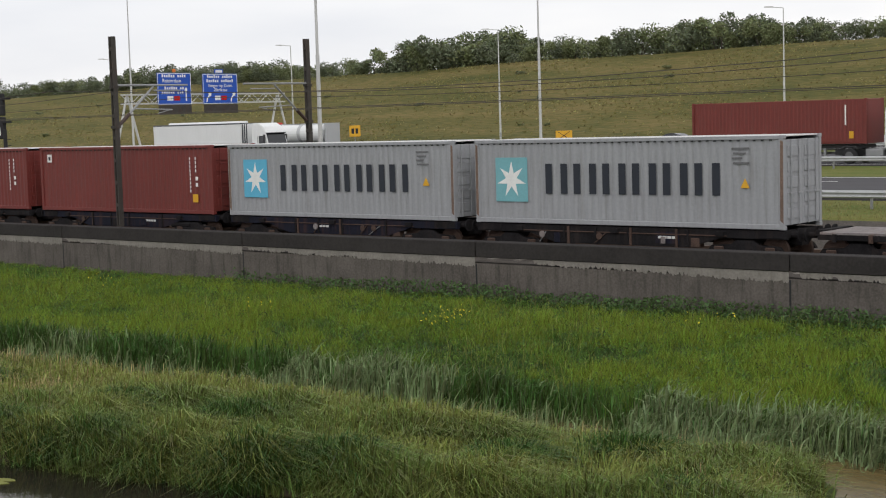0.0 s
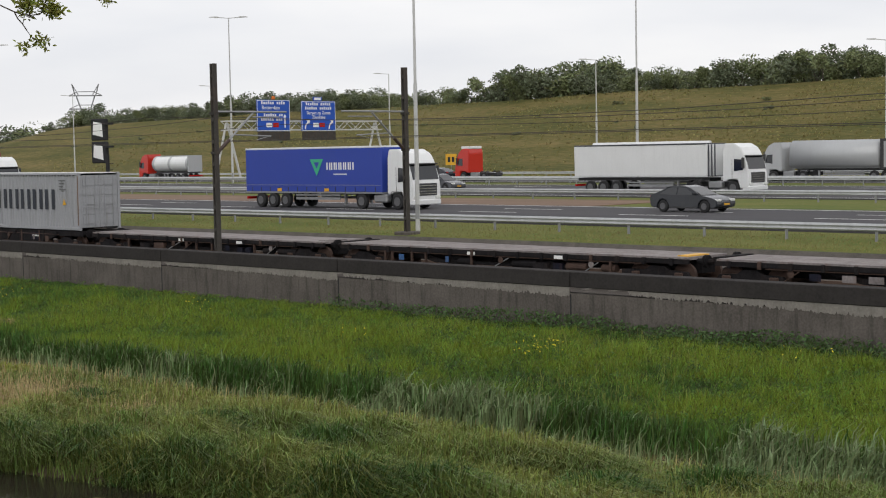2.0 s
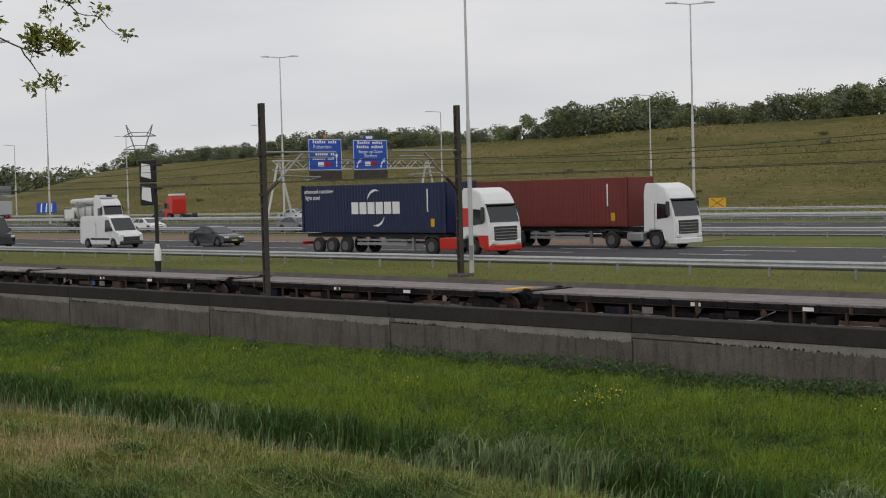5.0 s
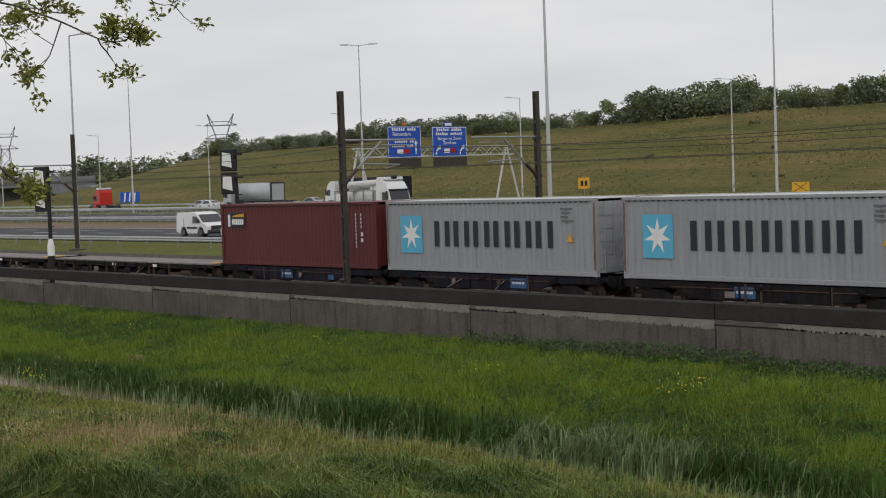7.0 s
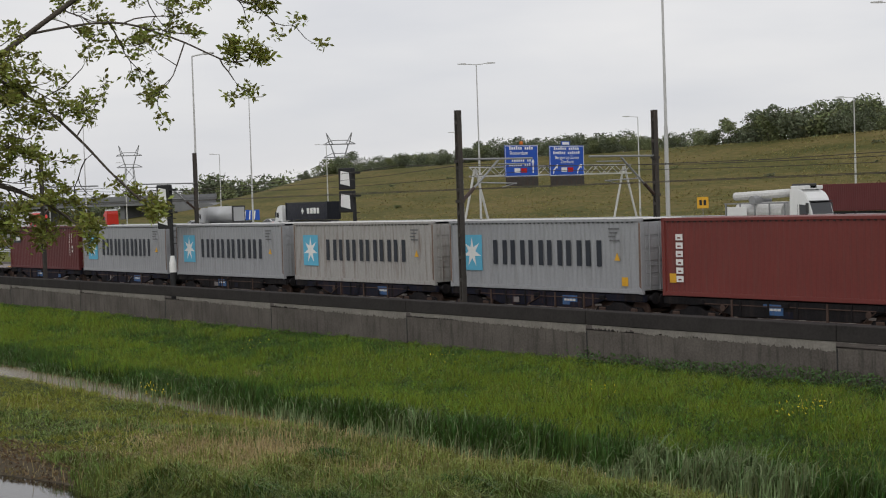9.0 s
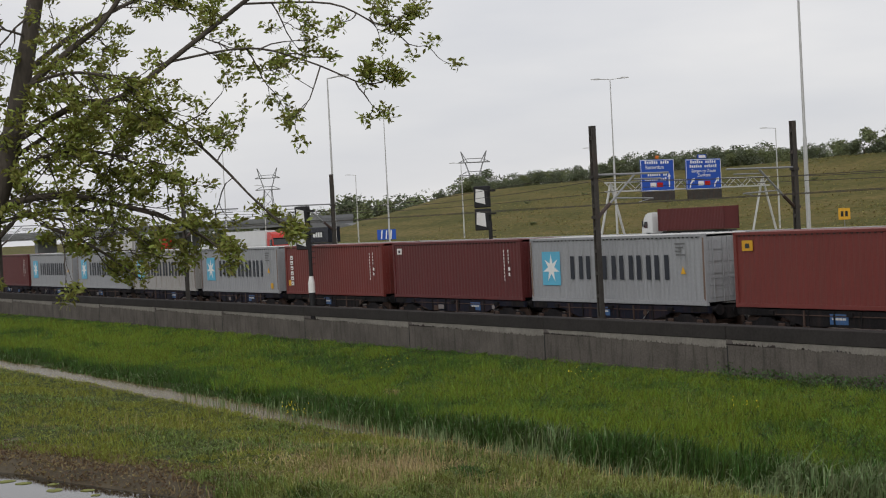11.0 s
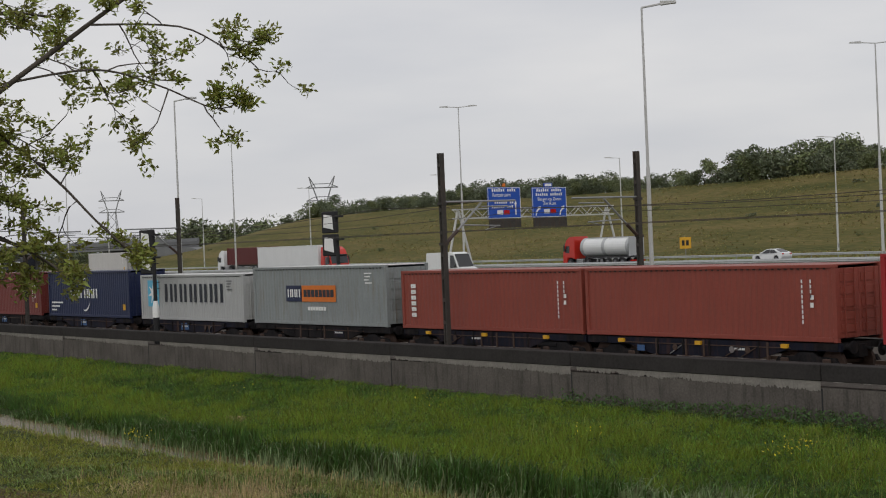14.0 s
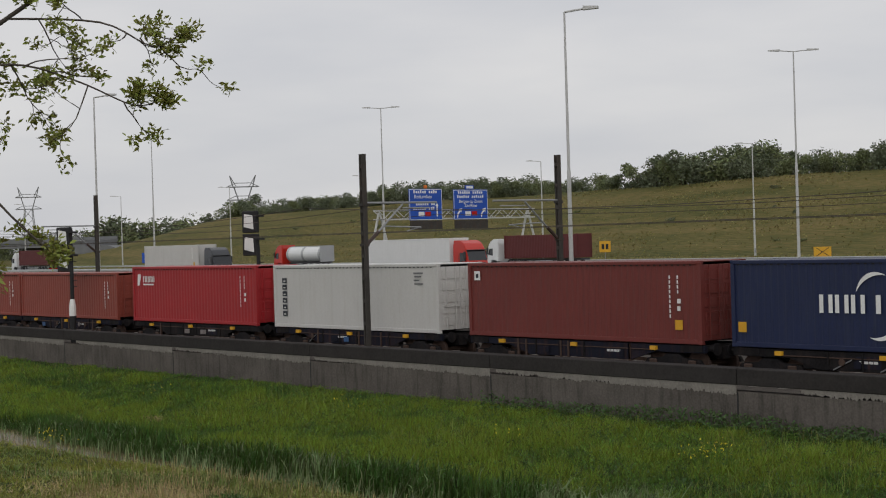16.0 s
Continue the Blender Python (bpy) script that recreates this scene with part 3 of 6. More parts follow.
def build_train():
    sd, sf = star_mark("sky_blue"), star_mark("faded_blue")
    codes, cw = end_codes("faded_print"), side_codes("white_print")
    container(-75.0, "red_steel", RED, marks=(cw,))
    container(-61.7, "red_steel", RED, marks=(cw, small_logo(0.6, "white_print"), yellow_tag(10.9)))
    container(-48.5, "grey_steel", GREY, marks=(sd, codes))
    container(-35.3, "grey_steel", "light grey corrugated container with faded star emblem and lettering blocks", marks=(sf, codes))
    container(88.2, "dark_red_steel", "dark red corrugated container with black and yellow emblem", marks=(panel_logo, cw), roof="dark_red_steel")
    container(101.1, "grey_steel", GREY, marks=(sd, codes))
    container(114.6, "grey_steel", GREY, marks=(sd, codes))
    container(127.9, "rusty_grey", "rust-stained grey corrugated container with blue star emblem", marks=(sd, codes))
    container(141.3, "grey_steel", GREY, marks=(sd, codes, yellow_tag(11.1, 0.3)))
    container(154.6, "red_steel", RED + " with upright lettering", marks=(upright_word("white_print"), cw, yellow_tag(0.4)), roof="red_steel")
    container(168.0, "dark_red_steel", "dark red corrugated steel container", marks=(cw, small_logo(0.5, "white_print", 0.5, 0.3)), roof="dark_red_steel")
    container(181.0, "grey_steel", GREY, marks=(sd, codes))
    container(194.9, "red_steel", RED, marks=(cw, small_logo(0.5, "yellow", 0.6, 0.4), yellow_tag(11.2)), roof="red_steel")
    container(208.4, "navy_steel", "navy blue corrugated container with white emblem arcs", marks=(two_word, small_lines, yellow_tag(11.3)), roof="navy_steel")
    container(222.2, "pale_steel", "off-white low container with blue star emblem and dark lettering blocks", STD, marks=(star_mark("sky_blue"), end_codes("faded_print", tri=False)))
    container(235.5, "blue_grey_steel", "weathered blue-grey container with navy and orange emblem", marks=(duo_logo, end_codes("white_print", tri=False)))
    container(248.9, "orange_red_steel", "orange-red low container with upright lettering", STD, marks=(upright_word("white_print"), cw), roof="orange_red_steel")
    container(261.3, "orange_red_steel", "faded orange-red low steel container", STD, marks=(cw,), roof="orange_red_steel")
    container(275.3, "bright_red_steel", "bright red container with small white emblem", marks=(red_logo, cw), roof="bright_red_steel", depth=0.014)
    container(289.0, "white_steel", "clean white container with dark upright lettering", marks=(upright_word("dark_print"), end_codes("faded_print", 10.6, False)), depth=0.004)
    container(303.1, "red_steel", RED, marks=(cw, small_logo(0.4, "white_print"), yellow_tag(11.0)), roof="red_steel")
    container(316.6, "navy_steel", "navy blue corrugated container with white emblem arcs", marks=(two_word, yellow_tag(0.3)), roof="navy_steel")


build_train()


def bogie(parent, x, near):
    b = part("bogie", prism([(x - 1.35, 0.42), (x - 1.2, 0.62), (x - 0.5, 0.66), (x - 0.3, 0.80), (x + 0.3, 0.80), (x + 0.5, 0.66), (x + 1.2, 0.62), (x + 1.35, 0.42), (x + 0.5, 0.36), (x - 0.5, 0.36)], 0.10, 0.24),
             M["wagon"], parent, "cast steel bogie side frame")
    part("bogie", prism([(x - 1.35, 0.42), (x - 1.2, 0.62), (x + 1.2, 0.62), (x + 1.35, 0.42), (x, 0.36)], 2.2, 2.34), M["wagon"], parent)
    for dx in (-0.9, 0.9):
        for y in (0.40, 1.90):
            part("wheel", cached("wheel|rail", lambda: rod((0, 0, 0.46), (0, 0.13, 0.46), 0.46, seg=20)), M["rust"], parent, m=pose(x + dx, y, 0))
        part("axle", cached("axle|rail", lambda: rod((0, 0.3, 0.46), (0, 2.1, 0.46), 0.08, seg=8)), M["rust"], parent, m=pose(x + dx, 0, 0))
        part("axle_box", cached("axle_box|", lambda: box(-0.16, 0.16, 0.02, 0.14, 0.34, 0.60, 0.03)), M["rust"], parent, m=pose(x + dx, 0, 0))
    return b


def undergear(w, L, seed, z0, z1):
    """Brake gear, tanks, valves, pipes and plates hung along the near side of a wagon."""
    r = random.Random(seed)
    x = 2.9
    while x < L - 3.0:
        kind, wide = r.random(), r.uniform(0.25, 0.9)
        if kind < 0.30:
            part("gear_box", box(x, x + wide, 0.02 + 0.1 * r.random(), 0.35, z0 + 0.02, z0 + r.uniform(0.2, 0.4), 0.02), M[r.choice(("wagon", "wagon_navy", "rust", "wagon"))], w)
        elif kind < 0.45:
            part("air_tank", rod((x, 0.2, z0 + 0.18), (x + wide + 0.3, 0.2, z0 + 0.18), 0.14, seg=10), M[r.choice(("wagon", "rust"))], w, "grimy air tank")
        elif kind < 0.60:
            part("brake_lever", rod((x, 0.03, z0 + 0.05), (x + wide, 0.03, z0 + 0.38), 0.022, seg=5), M[r.choice(("rust", "steel"))], w)
            part("brake_wheel", rod((x + wide * 0.5, -0.02, z0 + 0.3), (x + wide * 0.5, 0.0, z0 + 0.3), 0.12, seg=10), M[r.choice(("deck", "rust", "rust"))], w)
        elif kind < 0.75:
            part("gear_plate", plate(rect(x, x + wide * 0.6, z0 + 0.12, z0 + 0.34), 0.0, 0.012), M[r.choice(("wagon_blue", "wagon_navy", "deck", "wagon_navy"))], w)
        else:
            part("hanger", box(x, x + 0.08, 0.02, 0.10, z0 - 0.02, z1), M["rust"], w)
        x += wide + r.uniform(0.05, 0.5)
    part("brake_pipe", rod((2.2, 0.04, z0 + 0.42), (L - 2.2, 0.04, z0 + 0.42), 0.02, seg=5), M["rust"], w)


def wagon(x0, length, paint, label, loaded=True, plates="wagon_blue"):
    w = empty("flat_wagon", label=label, category="rail wagon", group="wagons of the freight train")
    L = length
    z1 = 1.145 if loaded else 1.13
    if loaded:
        # fish-belly side sills
        for y in (0.06, 2.24):
            part("side_sill", prism([(0.1, 0.86), (2.4, 0.86), (3.6, 0.52), (L - 3.6, 0.52), (L - 2.4, 0.86), (L - 0.1, 0.86), (L - 0.1, z1 - 0.03), (0.1, z1 - 0.03)], y, y + 0.14), M[paint], w)
        part("centre_sill", box(0.1, L - 0.1, 1.0, 1.44, 0.62, 1.05), M["wagon"], w)
        for k, x in enumerate((0.5, L - 0.9)):
            part("end_beam", box(x - 0.3, x + 0.7, 0.04, 2.40, 0.9, 1.12), M["wagon"], w)
        for x in ((7.6,) if int(abs(x0)) % 2 else (5.0,)):
            part("data_plate", plate(rect(x, x + 0.9, 0.62, 1.0), 0.055), M[plates], w, "painted data plate")
            bars_text(w, "plate_bar", x + 0.1, x + 0.8, 0.78, 0.86, 4, M["roof"], y=0.045, slot=False)
        for x in (1.9, 5.9, 9.9):
            part("lashing_bracket", box(x, x + 0.28, -0.05, 0.06, 0.92, 1.06), M["yellow" if x0 > 240 else "wagon"], w, "twistlock bracket")
        undergear(w, L, int(abs(x0) * 7), 0.50, 1.1)
        for x in (3.9, 5.2, 6.5, 8.8):
            part("rib", box(x, x + 0.07, 0.02, 0.06, 0.54, 1.1), M["wagon"], w)
    else:
        part("deck", box(0.35, L - 0.35, 0.02, 2.42, 1.02, z1, 0.01), M["deck"], w, "worn steel deck")
        for y in (0.0, 2.30):
            part("side_sill", prism([(0.3, 0.90), (L - 0.3, 0.90), (L - 0.3, 1.06), (0.3, 1.06)], y, y + 0.14), M[paint], w)
        undergear(w, L, int(abs(x0) * 5 + 3), 0.44, 1.0)
        part("centre_sill", box(0.3, L - 0.3, 0.85, 1.6, 0.55, 1.02), M["wagon"], w)
        part("truss_rod", prism([(4.2, 0.84), (5.6, 0.5), (L - 5.6, 0.5), (L - 4.2, 0.84), (L - 4.9, 0.84), (L - 6.0, 0.62), (6.0, 0.62), (4.9, 0.84)], 0.2, 0.28), M["wagon"], w)
        for k in range(int(L / 1.15)):
            x = 0.8 + 1.15 * k
            if x < L - 0.8:
                part("stake_pocket", box(x, x + 0.12, -0.05, 0.02, 0.84, 1.08), M["rust" if k % 5 == 1 else "wagon"], w)
        for x in (6.2, L - 7.4):
            part("equipment_box", box(x, x + 1.1, 0.25, 0.75, 0.30, 0.80, 0.03), M["wagon"], w)
            part("data_plate", plate(rect(x + 1.3, x + 1.7, 0.88, 1.0), -0.002), M["white_print"], w)
        part("end_rack", box(0.1, 0.35, 0.2, 2.2, 1.0, 1.17), M["wagon"], w)
        part("brake_platform", box(L - 0.9, L - 0.45, 0.3, 1.5, 1.13, 1.17), M["yellow" if int(abs(x0)) % 3 == 0 else "deck"], w)
    for x in (0.0, L):
        s = -1 if x == 0 else 1
        for y in (0.35, 2.1):
            part("buffer", rod((x - s * 0.1, y, 1.0), (x + s * 0.18, y, 1.0), 0.09, seg=8), M["wagon"], w)
            part("buffer_head", rod((x + s * 0.18, y, 1.0), (x + s * 0.23, y, 1.0), 0.22, seg=12), M["wagon"], w)
        part("coupling", rod((x, 1.22, 0.95), (x + s * 0.28, 1.22, 0.9), 0.05, seg=6), M["wagon"], w)
    bogie(w, 1.6, True)
    bogie(w, L - 1.6, True)
    w.matrix_basis = pose(x0, TRAIN_Y, 0)
    MOVERS.append((w, x0, TRAIN_Y, 0, 0, SPEED))
    return w


LOADS = [-75.0, -61.7, -48.5, -35.3, 88.2, 101.1, 114.6, 127.9, 141.3, 154.6, 168.0, 181.0, 194.9, 208.4, 222.2, 235.5, 248.9, 261.3, 275.3, 289.0, 303.1, 316.6]
for i, x in enumerate(LOADS):
    wagon(x - 0.1, 12.45, "wagon_navy" if i % 3 else "wagon", "grimy dark container wagon with fish-belly sills", True, "wagon_blue" if 88 < x < 230 else "wagon_navy")
for i in range(6):
    wagon(-22.3 + 18.4 * i, 17.9, "wagon", "empty grimy flat wagon with worn steel deck", False)


# ---- railway and road furniture ----
def mast(x, y, inward, group="overhead line masts"):
    """An overhead line mast of paired steel channels with a cantilever towards its track."""
    m = empty("overhead_line_mast", label="weathered dark steel overhead line mast with cantilever arm", category="mast", group=group)
    base = ground_z(x, y) - 0.2
    for s in (-0.085, 0.085):
        part("channel", prism([(-0.03, 0), (0.03, 0), (0.026, 8.75 - base), (-0.026, 8.75 - base)], -0.11, 0.11), M["mast"], m, m=pose(s, 0, base))
    for k in range(int((8.4 - base) / 0.95)):
        part("batten_plate", box(-0.10, 0.10, -0.118, 0.118, base + 0.9 + k * 0.95, base + 1.05 + k * 0.95), M["mast"], m)
    part("foundation", box(-0.45, 0.45, -0.45, 0.45, base - 0.3, base + 0.35, 0.04), M["concrete"], m)
    d = inward
    part("top_tube", rod((0, d * 0.1, 6.68), (0, d * 4.0, 6.68), 0.045), M["steel"], m, "galvanised cantilever tube")
    part("diagonal_tube", rod((0, d * 0.75, 5.45), (0, d * 2.1, 6.62), 0.05), M["steel"], m, "galvanised diagonal tube")
    part("insulator", rod((0, d * 0.15, 4.95), (0, d * 0.75, 5.45), 0.085, 0.085), M["insulator"], m, "dark ribbed insulator")
    part("stay_tube", rod((0, d * 1.0, 5.68), (0, d * 3.1, 5.6), 0.03), M["steel"], m)
    part("steady_arm", rod((0, d * 3.0, 5.6), (0, d * 2.3, 5.45), 0.02), M["steel"], m)
    part("lower_brace", rod((0, d * 2.1, 6.45), (0, d * 3.6, 6.45), 0.03), M["steel"], m)
    for z in (4.9, 6.6):
        part("clamp", box(-0.15, 0.15, -0.15, 0.15, z - 0.06, z + 0.06), M["mast"], m)
    m.matrix_basis = pose(x, y, 0)
    return m


for px, py, d in ((-54.2, 41.0, 1), (-52.7, 51.0, -1), (-100.4, 41.0, 1), (-97.8, 51.0, -1), (-146.0, 41.0, 1), (-143.5, 51.0, -1), (-8.0, 41.0, 1), (-6.5, 51.0, -1),
                  (-192, 41.0, 1), (-189, 51.0, -1)):
    mast(px, py, d)


def strung(name, y, high, low, r, label):
    """One wire hung in sagging spans from mast to mast, as one continuous strip."""
    bm = bmesh.new()
    last = None
    for a in range(-330, 90, 46):
        for k in range(7):
            f = k / 6
            c = Vector((a + 46 * f - 8, y + (0.12 if a % 92 else -0.12) * (1 - 2 * f), high + (low - high) * 4 * f * (1 - f)))
            ring = [bm.verts.new(c + Vector((0, r * math.cos(q), r * math.sin(q)))) for q in (0.3, 1.87, 3.44, 5.01)]
            if last:
                for j in range(4):
                    bm.faces.new((last[j], last[(j + 1) % 4], ring[(j + 1) % 4], ring[j]))
            last = ring
    tagged(part(name, bm, M["mast"]), label, "overhead wire", "overhead wires")


def wires():
    for y in (43.46, 47.5):
        strung("contact_wire", y, 5.45, 5.43, 0.014, "dark taut contact wire above the track")
        strung("carrier_wire", y, 6.68, 6.05, 0.014, "dark sagging carrier wire above the track")
    strung("feeder_wire", 51.25, 6.3, 5.9, 0.014, "thin dark feeder wire strung along the masts")


wires()


def signal(x, y, top, base_z):
    s = empty("railway_signal", label="black railway signal post with two white-backed signal heads", category="railway signal", group="railway signals")
    part("post", rod((0, 0, base_z), (0, 0, top - 2.0), 0.11, seg=10), M["black"], s)
    part("post", rod((0.0, 0, top - 2.35), (-0.55, 0.0, top - 1.7), 0.05), M["black"], s)
    part("post_collar", rod((0, 0, 1.95), (0, 0, 2.32), 0.19, 0.12, seg=10), M["white_print"], s, "white painted collar")
    part("post_sleeve", rod((0, 0, 1.38), (0, 0, 1.95), 0.20, seg=10), M["white_print"], s, "white painted sleeve")
    part("post_sleeve", rod((0, 0, 0.95), (0, 0, 1.38), 0.18, seg=10), M["black"], s)
    part("post_sleeve", rod((0, 0, base_z), (0, 0, 0.95), 0.16, seg=10), M["black"], s)
    for k in range(2):
        z1 = top - 1.28 * k
        h = part("signal_head", box(-1.15, -0.05, -0.10, 0.22, z1 - 1.22, z1, 0.05), M["black"], s, "black signal head housing", m=pose(0, 0, 0, 0, 0, 0))
        part("back_panel", prism([(-0.98, z1 - 0.88), (-0.20, z1 - 1.04), (-0.26, z1 - 0.26), (-0.92, z1 - 0.16)], -0.125, -0.10, 0.012), M["white_print"], h, "white back panel")
        part("hood", box(0.0, 0.28, -0.1, 0.26, z1 - 0.35, z1 - 0.25), M["black"], h)
    for k in range(5):
        part("ladder_rung", box(0.12, 0.42, -0.02, 0.02, 3.0 + 0.35 * k, 3.04 + 0.35 * k), M["black"], s)
    s.matrix_basis = pose(x, y, 0, 0, 0, 12)
    return s


signal(-74.6, 48.9, 6.95, -0.2)
signal(-81.5, 41.0, 6.35, -0.2)


def street_lamp(x, y, top, heads, arm=2.2, r=0.13, group="motorway lamps", facing=1, across=False):
    l = empty("street_lamp", label="tall pale galvanised motorway lamp post", category="street lamp", group=group)
    b = ground_z(x, y) - 0.3
    mid = b + (top - b) * 0.5
    part("lower_pole", rod((0, 0, b), (0, 0, mid), r * 1.25, r, seg=10), M["light_pole"], l)
    part("upper_pole", rod((0, 0, mid), (0, 0, top), r * 0.78, r * 0.5, seg=10), M["light_pole"], l)
    part("base_door", box(-0.1, 0.1, -r * 1.3, -r * 1.2, b + 0.9, b + 1.6), M["steel"], l)
    for s in heads:
        part("arm", rod((0, 0, top), (s * arm * 0.6, 0, top + 0.12), 0.05, seg=6), M["light_pole"], l)
        part("lamp_head", prism([(s * arm * 0.55, top + 0.05), (s * arm, top + 0.10), (s * arm, top + 0.2), (s * arm * 0.55, top + 0.24)], -0.16, 0.16), M["light_pole"], l, "flat grey lamp head")
    l.matrix_basis = pose(x, y, 0, 0, 0, facing)
    return l


for lx in (-32, -93.6, -158.2, -217.2, -282, -344):
    street_lamp(lx, 122.3, 22.0, (-1, 1), 2.4, 0.125, facing=50)
for lx, ly in ((-8.5, 52.4), (-53.6, 52.6), (-98.8, 51.6), (-144, 52.4)):
    street_lamp(lx, ly, 15.5, (1,), 1.6, 0.095, facing=40)
for lx in (-56, -101, -149.3, -195, -245, -295, -345, -400, -455):
    street_lamp(lx, 185, 18.0, (-1,), 2.6, 0.14, facing=50)


# sign gantry across the far carriageway
def text_mesh(word, size):
    cu = bpy.data.curves.new("word", "FONT")
    cu.body, cu.size, cu.extrude = word, size, 0.01
    cu.align_x = "CENTER"
    ob = bpy.data.objects.new("word", cu)
    scene.collection.objects.link(ob)
    bpy.context.view_layer.update()
    me = bpy.data.meshes.new_from_object(ob.evaluated_get(bpy.context.evaluated_depsgraph_get()))
    bpy.data.objects.remove(ob)
    return me


def gantry():
    X, Y0, Y1 = -165.0, 126.2, 154.5
    g = empty("sign_gantry", label="galvanised lattice gantry across the motorway carriageway", category="gantry")
    for z in (7.95, 9.15):
        for dx in (-0.5, 0.5):
            part("chord", box(dx - 0.09, dx + 0.09, Y0 - Y0, Y1 - Y0, z - 0.09, z + 0.09), M["light_pole"], g)
    n = 18
    p = (Y1 - Y0) / n
    for k in range(n):
        a, b = (7.95, 9.15) if k % 2 else (9.15, 7.95)
        for dx in (-0.5, 0.5):
            part("lattice_bar", rod((dx, p * k, a), (dx, p * (k + 1), b), 0.06, seg=6), M["light_pole"], g)
    for y in (0.6, Y1 - Y0 - 0.9):
        for s in (-1, 1):
            part("leg", rod((s * 0.1, y, 8.9), (s * 0.7, y + s * 1.7, 1.0), 0.17, seg=8), M["light_pole"], g)
        part("foot_block", box(-1.0, 1.0, y - 2.0, y + 2.0, 0.9, 1.5), M["concrete_pale"], g)
    g.matrix_basis = pose(X, Y0, 0)

    def sign(y0, y1, z0, z1, lines, label):
        w, h = y1 - y0, z1 - z0
        s = empty("motorway_sign", label=label, category="sign", group="signs on the gantry")
        part("panel", box(0, w, -0.12, 0.0, 0, h, 0.06), M["sign_blue"], s)
        for a in (rect(0.06, w - 0.06, 0.06, 0.13), rect(0.06, w - 0.06, h - 0.13, h - 0.06), rect(0.06, 0.13, 0.13, h - 0.13), rect(w - 0.13, w - 0.06, 0.13, h - 0.13)):
            part("border", plate(a, -0.12, 0.012), M["white_print"], s)
        part("lower_panel", box(0.25, w - 0.02, -0.05, 0.1, -1.25, -0.05), M["mast"], s, "dark matrix board below the sign")
        for word, size, xc, zc in lines:
            if isinstance(word, str):
                part("word", text_mesh(word, size), M["white_print"], s, m=pose(xc * w, -0.135, zc * h, 90, 0, 0))
            else:
                n = int(word / 0.36)
                for k in range(n):
                    a = xc * w - word / 2 + k * word / n
                    if k % 9 != 6:
                        part("word_bar", plate(rect(a, a + word / n * 0.62, zc * h, zc * h + size * (0.75 if k % 3 else 0.95)), -0.12, 0.015), M["white_print"], s)
        s.matrix_basis = pose(X + 0.75, y0, z0, 0, 0, 90)
        return s

    a = sign(131.2, 137.0, 7.75, 12.0, [(4.2, 0.45, 0.5, 0.86), ("Rotterdam", 0.72, 0.42, 0.70), (3.4, 0.4, 0.5, 0.48), (3.8, 0.4, 0.45, 0.34)], "blue motorway direction sign with white lettering and upward arrow")
    b = sign(139.0, 145.3, 7.75, 11.9, [(4.6, 0.42, 0.5, 0.86), (4.9, 0.42, 0.5, 0.72), ("Bergen op Zoom", 0.62, 0.5, 0.56), ("Zierikzee", 0.62, 0.5, 0.42)], "blue motorway direction sign with white lettering and curved arrows")
    part("arrow", plate([(4.75, 0.5), (4.95, 0.5), (4.95, 1.9), (5.15, 1.9), (4.85, 2.35), (4.55, 1.9), (4.75, 1.9)], -0.12, 0.015), M["white_print"], a)
    for x in (0.55, 4.9):
        part("arrow", plate([(x, 0.3), (x + 0.2, 0.3), (x + 0.3, 0.8), (x + 0.7, 1.15), (x + 0.85, 1.0), (x + 0.95, 1.6), (x + 0.35, 1.45), (x + 0.5, 1.3), (x + 0.1, 0.85)], -0.12, 0.015), M["white_print"], b)
    for s, x in ((a, 1.6), (b, 2.1)):
        part("route_badge", plate(rect(x, x + 1.0, 0.55, 1.15), -0.12, 0.016), M["white_print"], s)
        part("route_badge", plate(rect(x + 1.15, x + 2.15, 0.55, 1.15), -0.12, 0.016), M["red_lens"], s, "red route badge")
    top = part("extra_panel", box(2.2, 3.8, -0.1, 0.0, 4.2, 4.75, 0.03), M["sign_blue"], b)
    part("route_badge", plate(rect(2.4, 3.6, 4.3, 4.65), -0.1, 0.016), M["white_print"], top)
    part("amber_lamp", box(2.7, 3.2, -0.2, 0.1, 4.3, 4.75, 0.08), M["orange"], a, "orange warning lamp box")


gantry()


def yellow_board(x, y, z, crossed):
    b = empty("roadworks_sign", label="small yellow roadworks board" + (" with a black cross" if crossed else " on a post"), category="sign", group="yellow roadside boards")
    part("board", box(-1.0 if crossed else -0.75, 1.0 if crossed else 0.75, -0.05, 0.0, z, z + (1.2 if crossed else 1.5), 0.03), M["yellow"], b)
    part("post", rod((0, 0.05, ground_z(x, y) - 0.2), (0, 0.05, z + 0.1), 0.05, seg=6), M["steel"], b)
    if crossed:
        for s in (-1, 1):
            part("cross_bar", plate([(-0.8 * s, z + 0.1), (-0.68 * s, z + 0.1), (0.8 * s, z + 1.1), (0.68 * s, z + 1.1)], -0.05, 0.012), M["black"], b)
    else:
        part("word_bar", plate(rect(-0.45, -0.1, z + 0.4, z + 1.1), -0.05, 0.012), M["black"], b)
        part("word_bar", plate(rect(0.1, 0.45, z + 0.4, z + 1.1), -0.05, 0.012), M["black"], b)
    b.matrix_basis = pose(x, y, 0, 0, 0, 40)


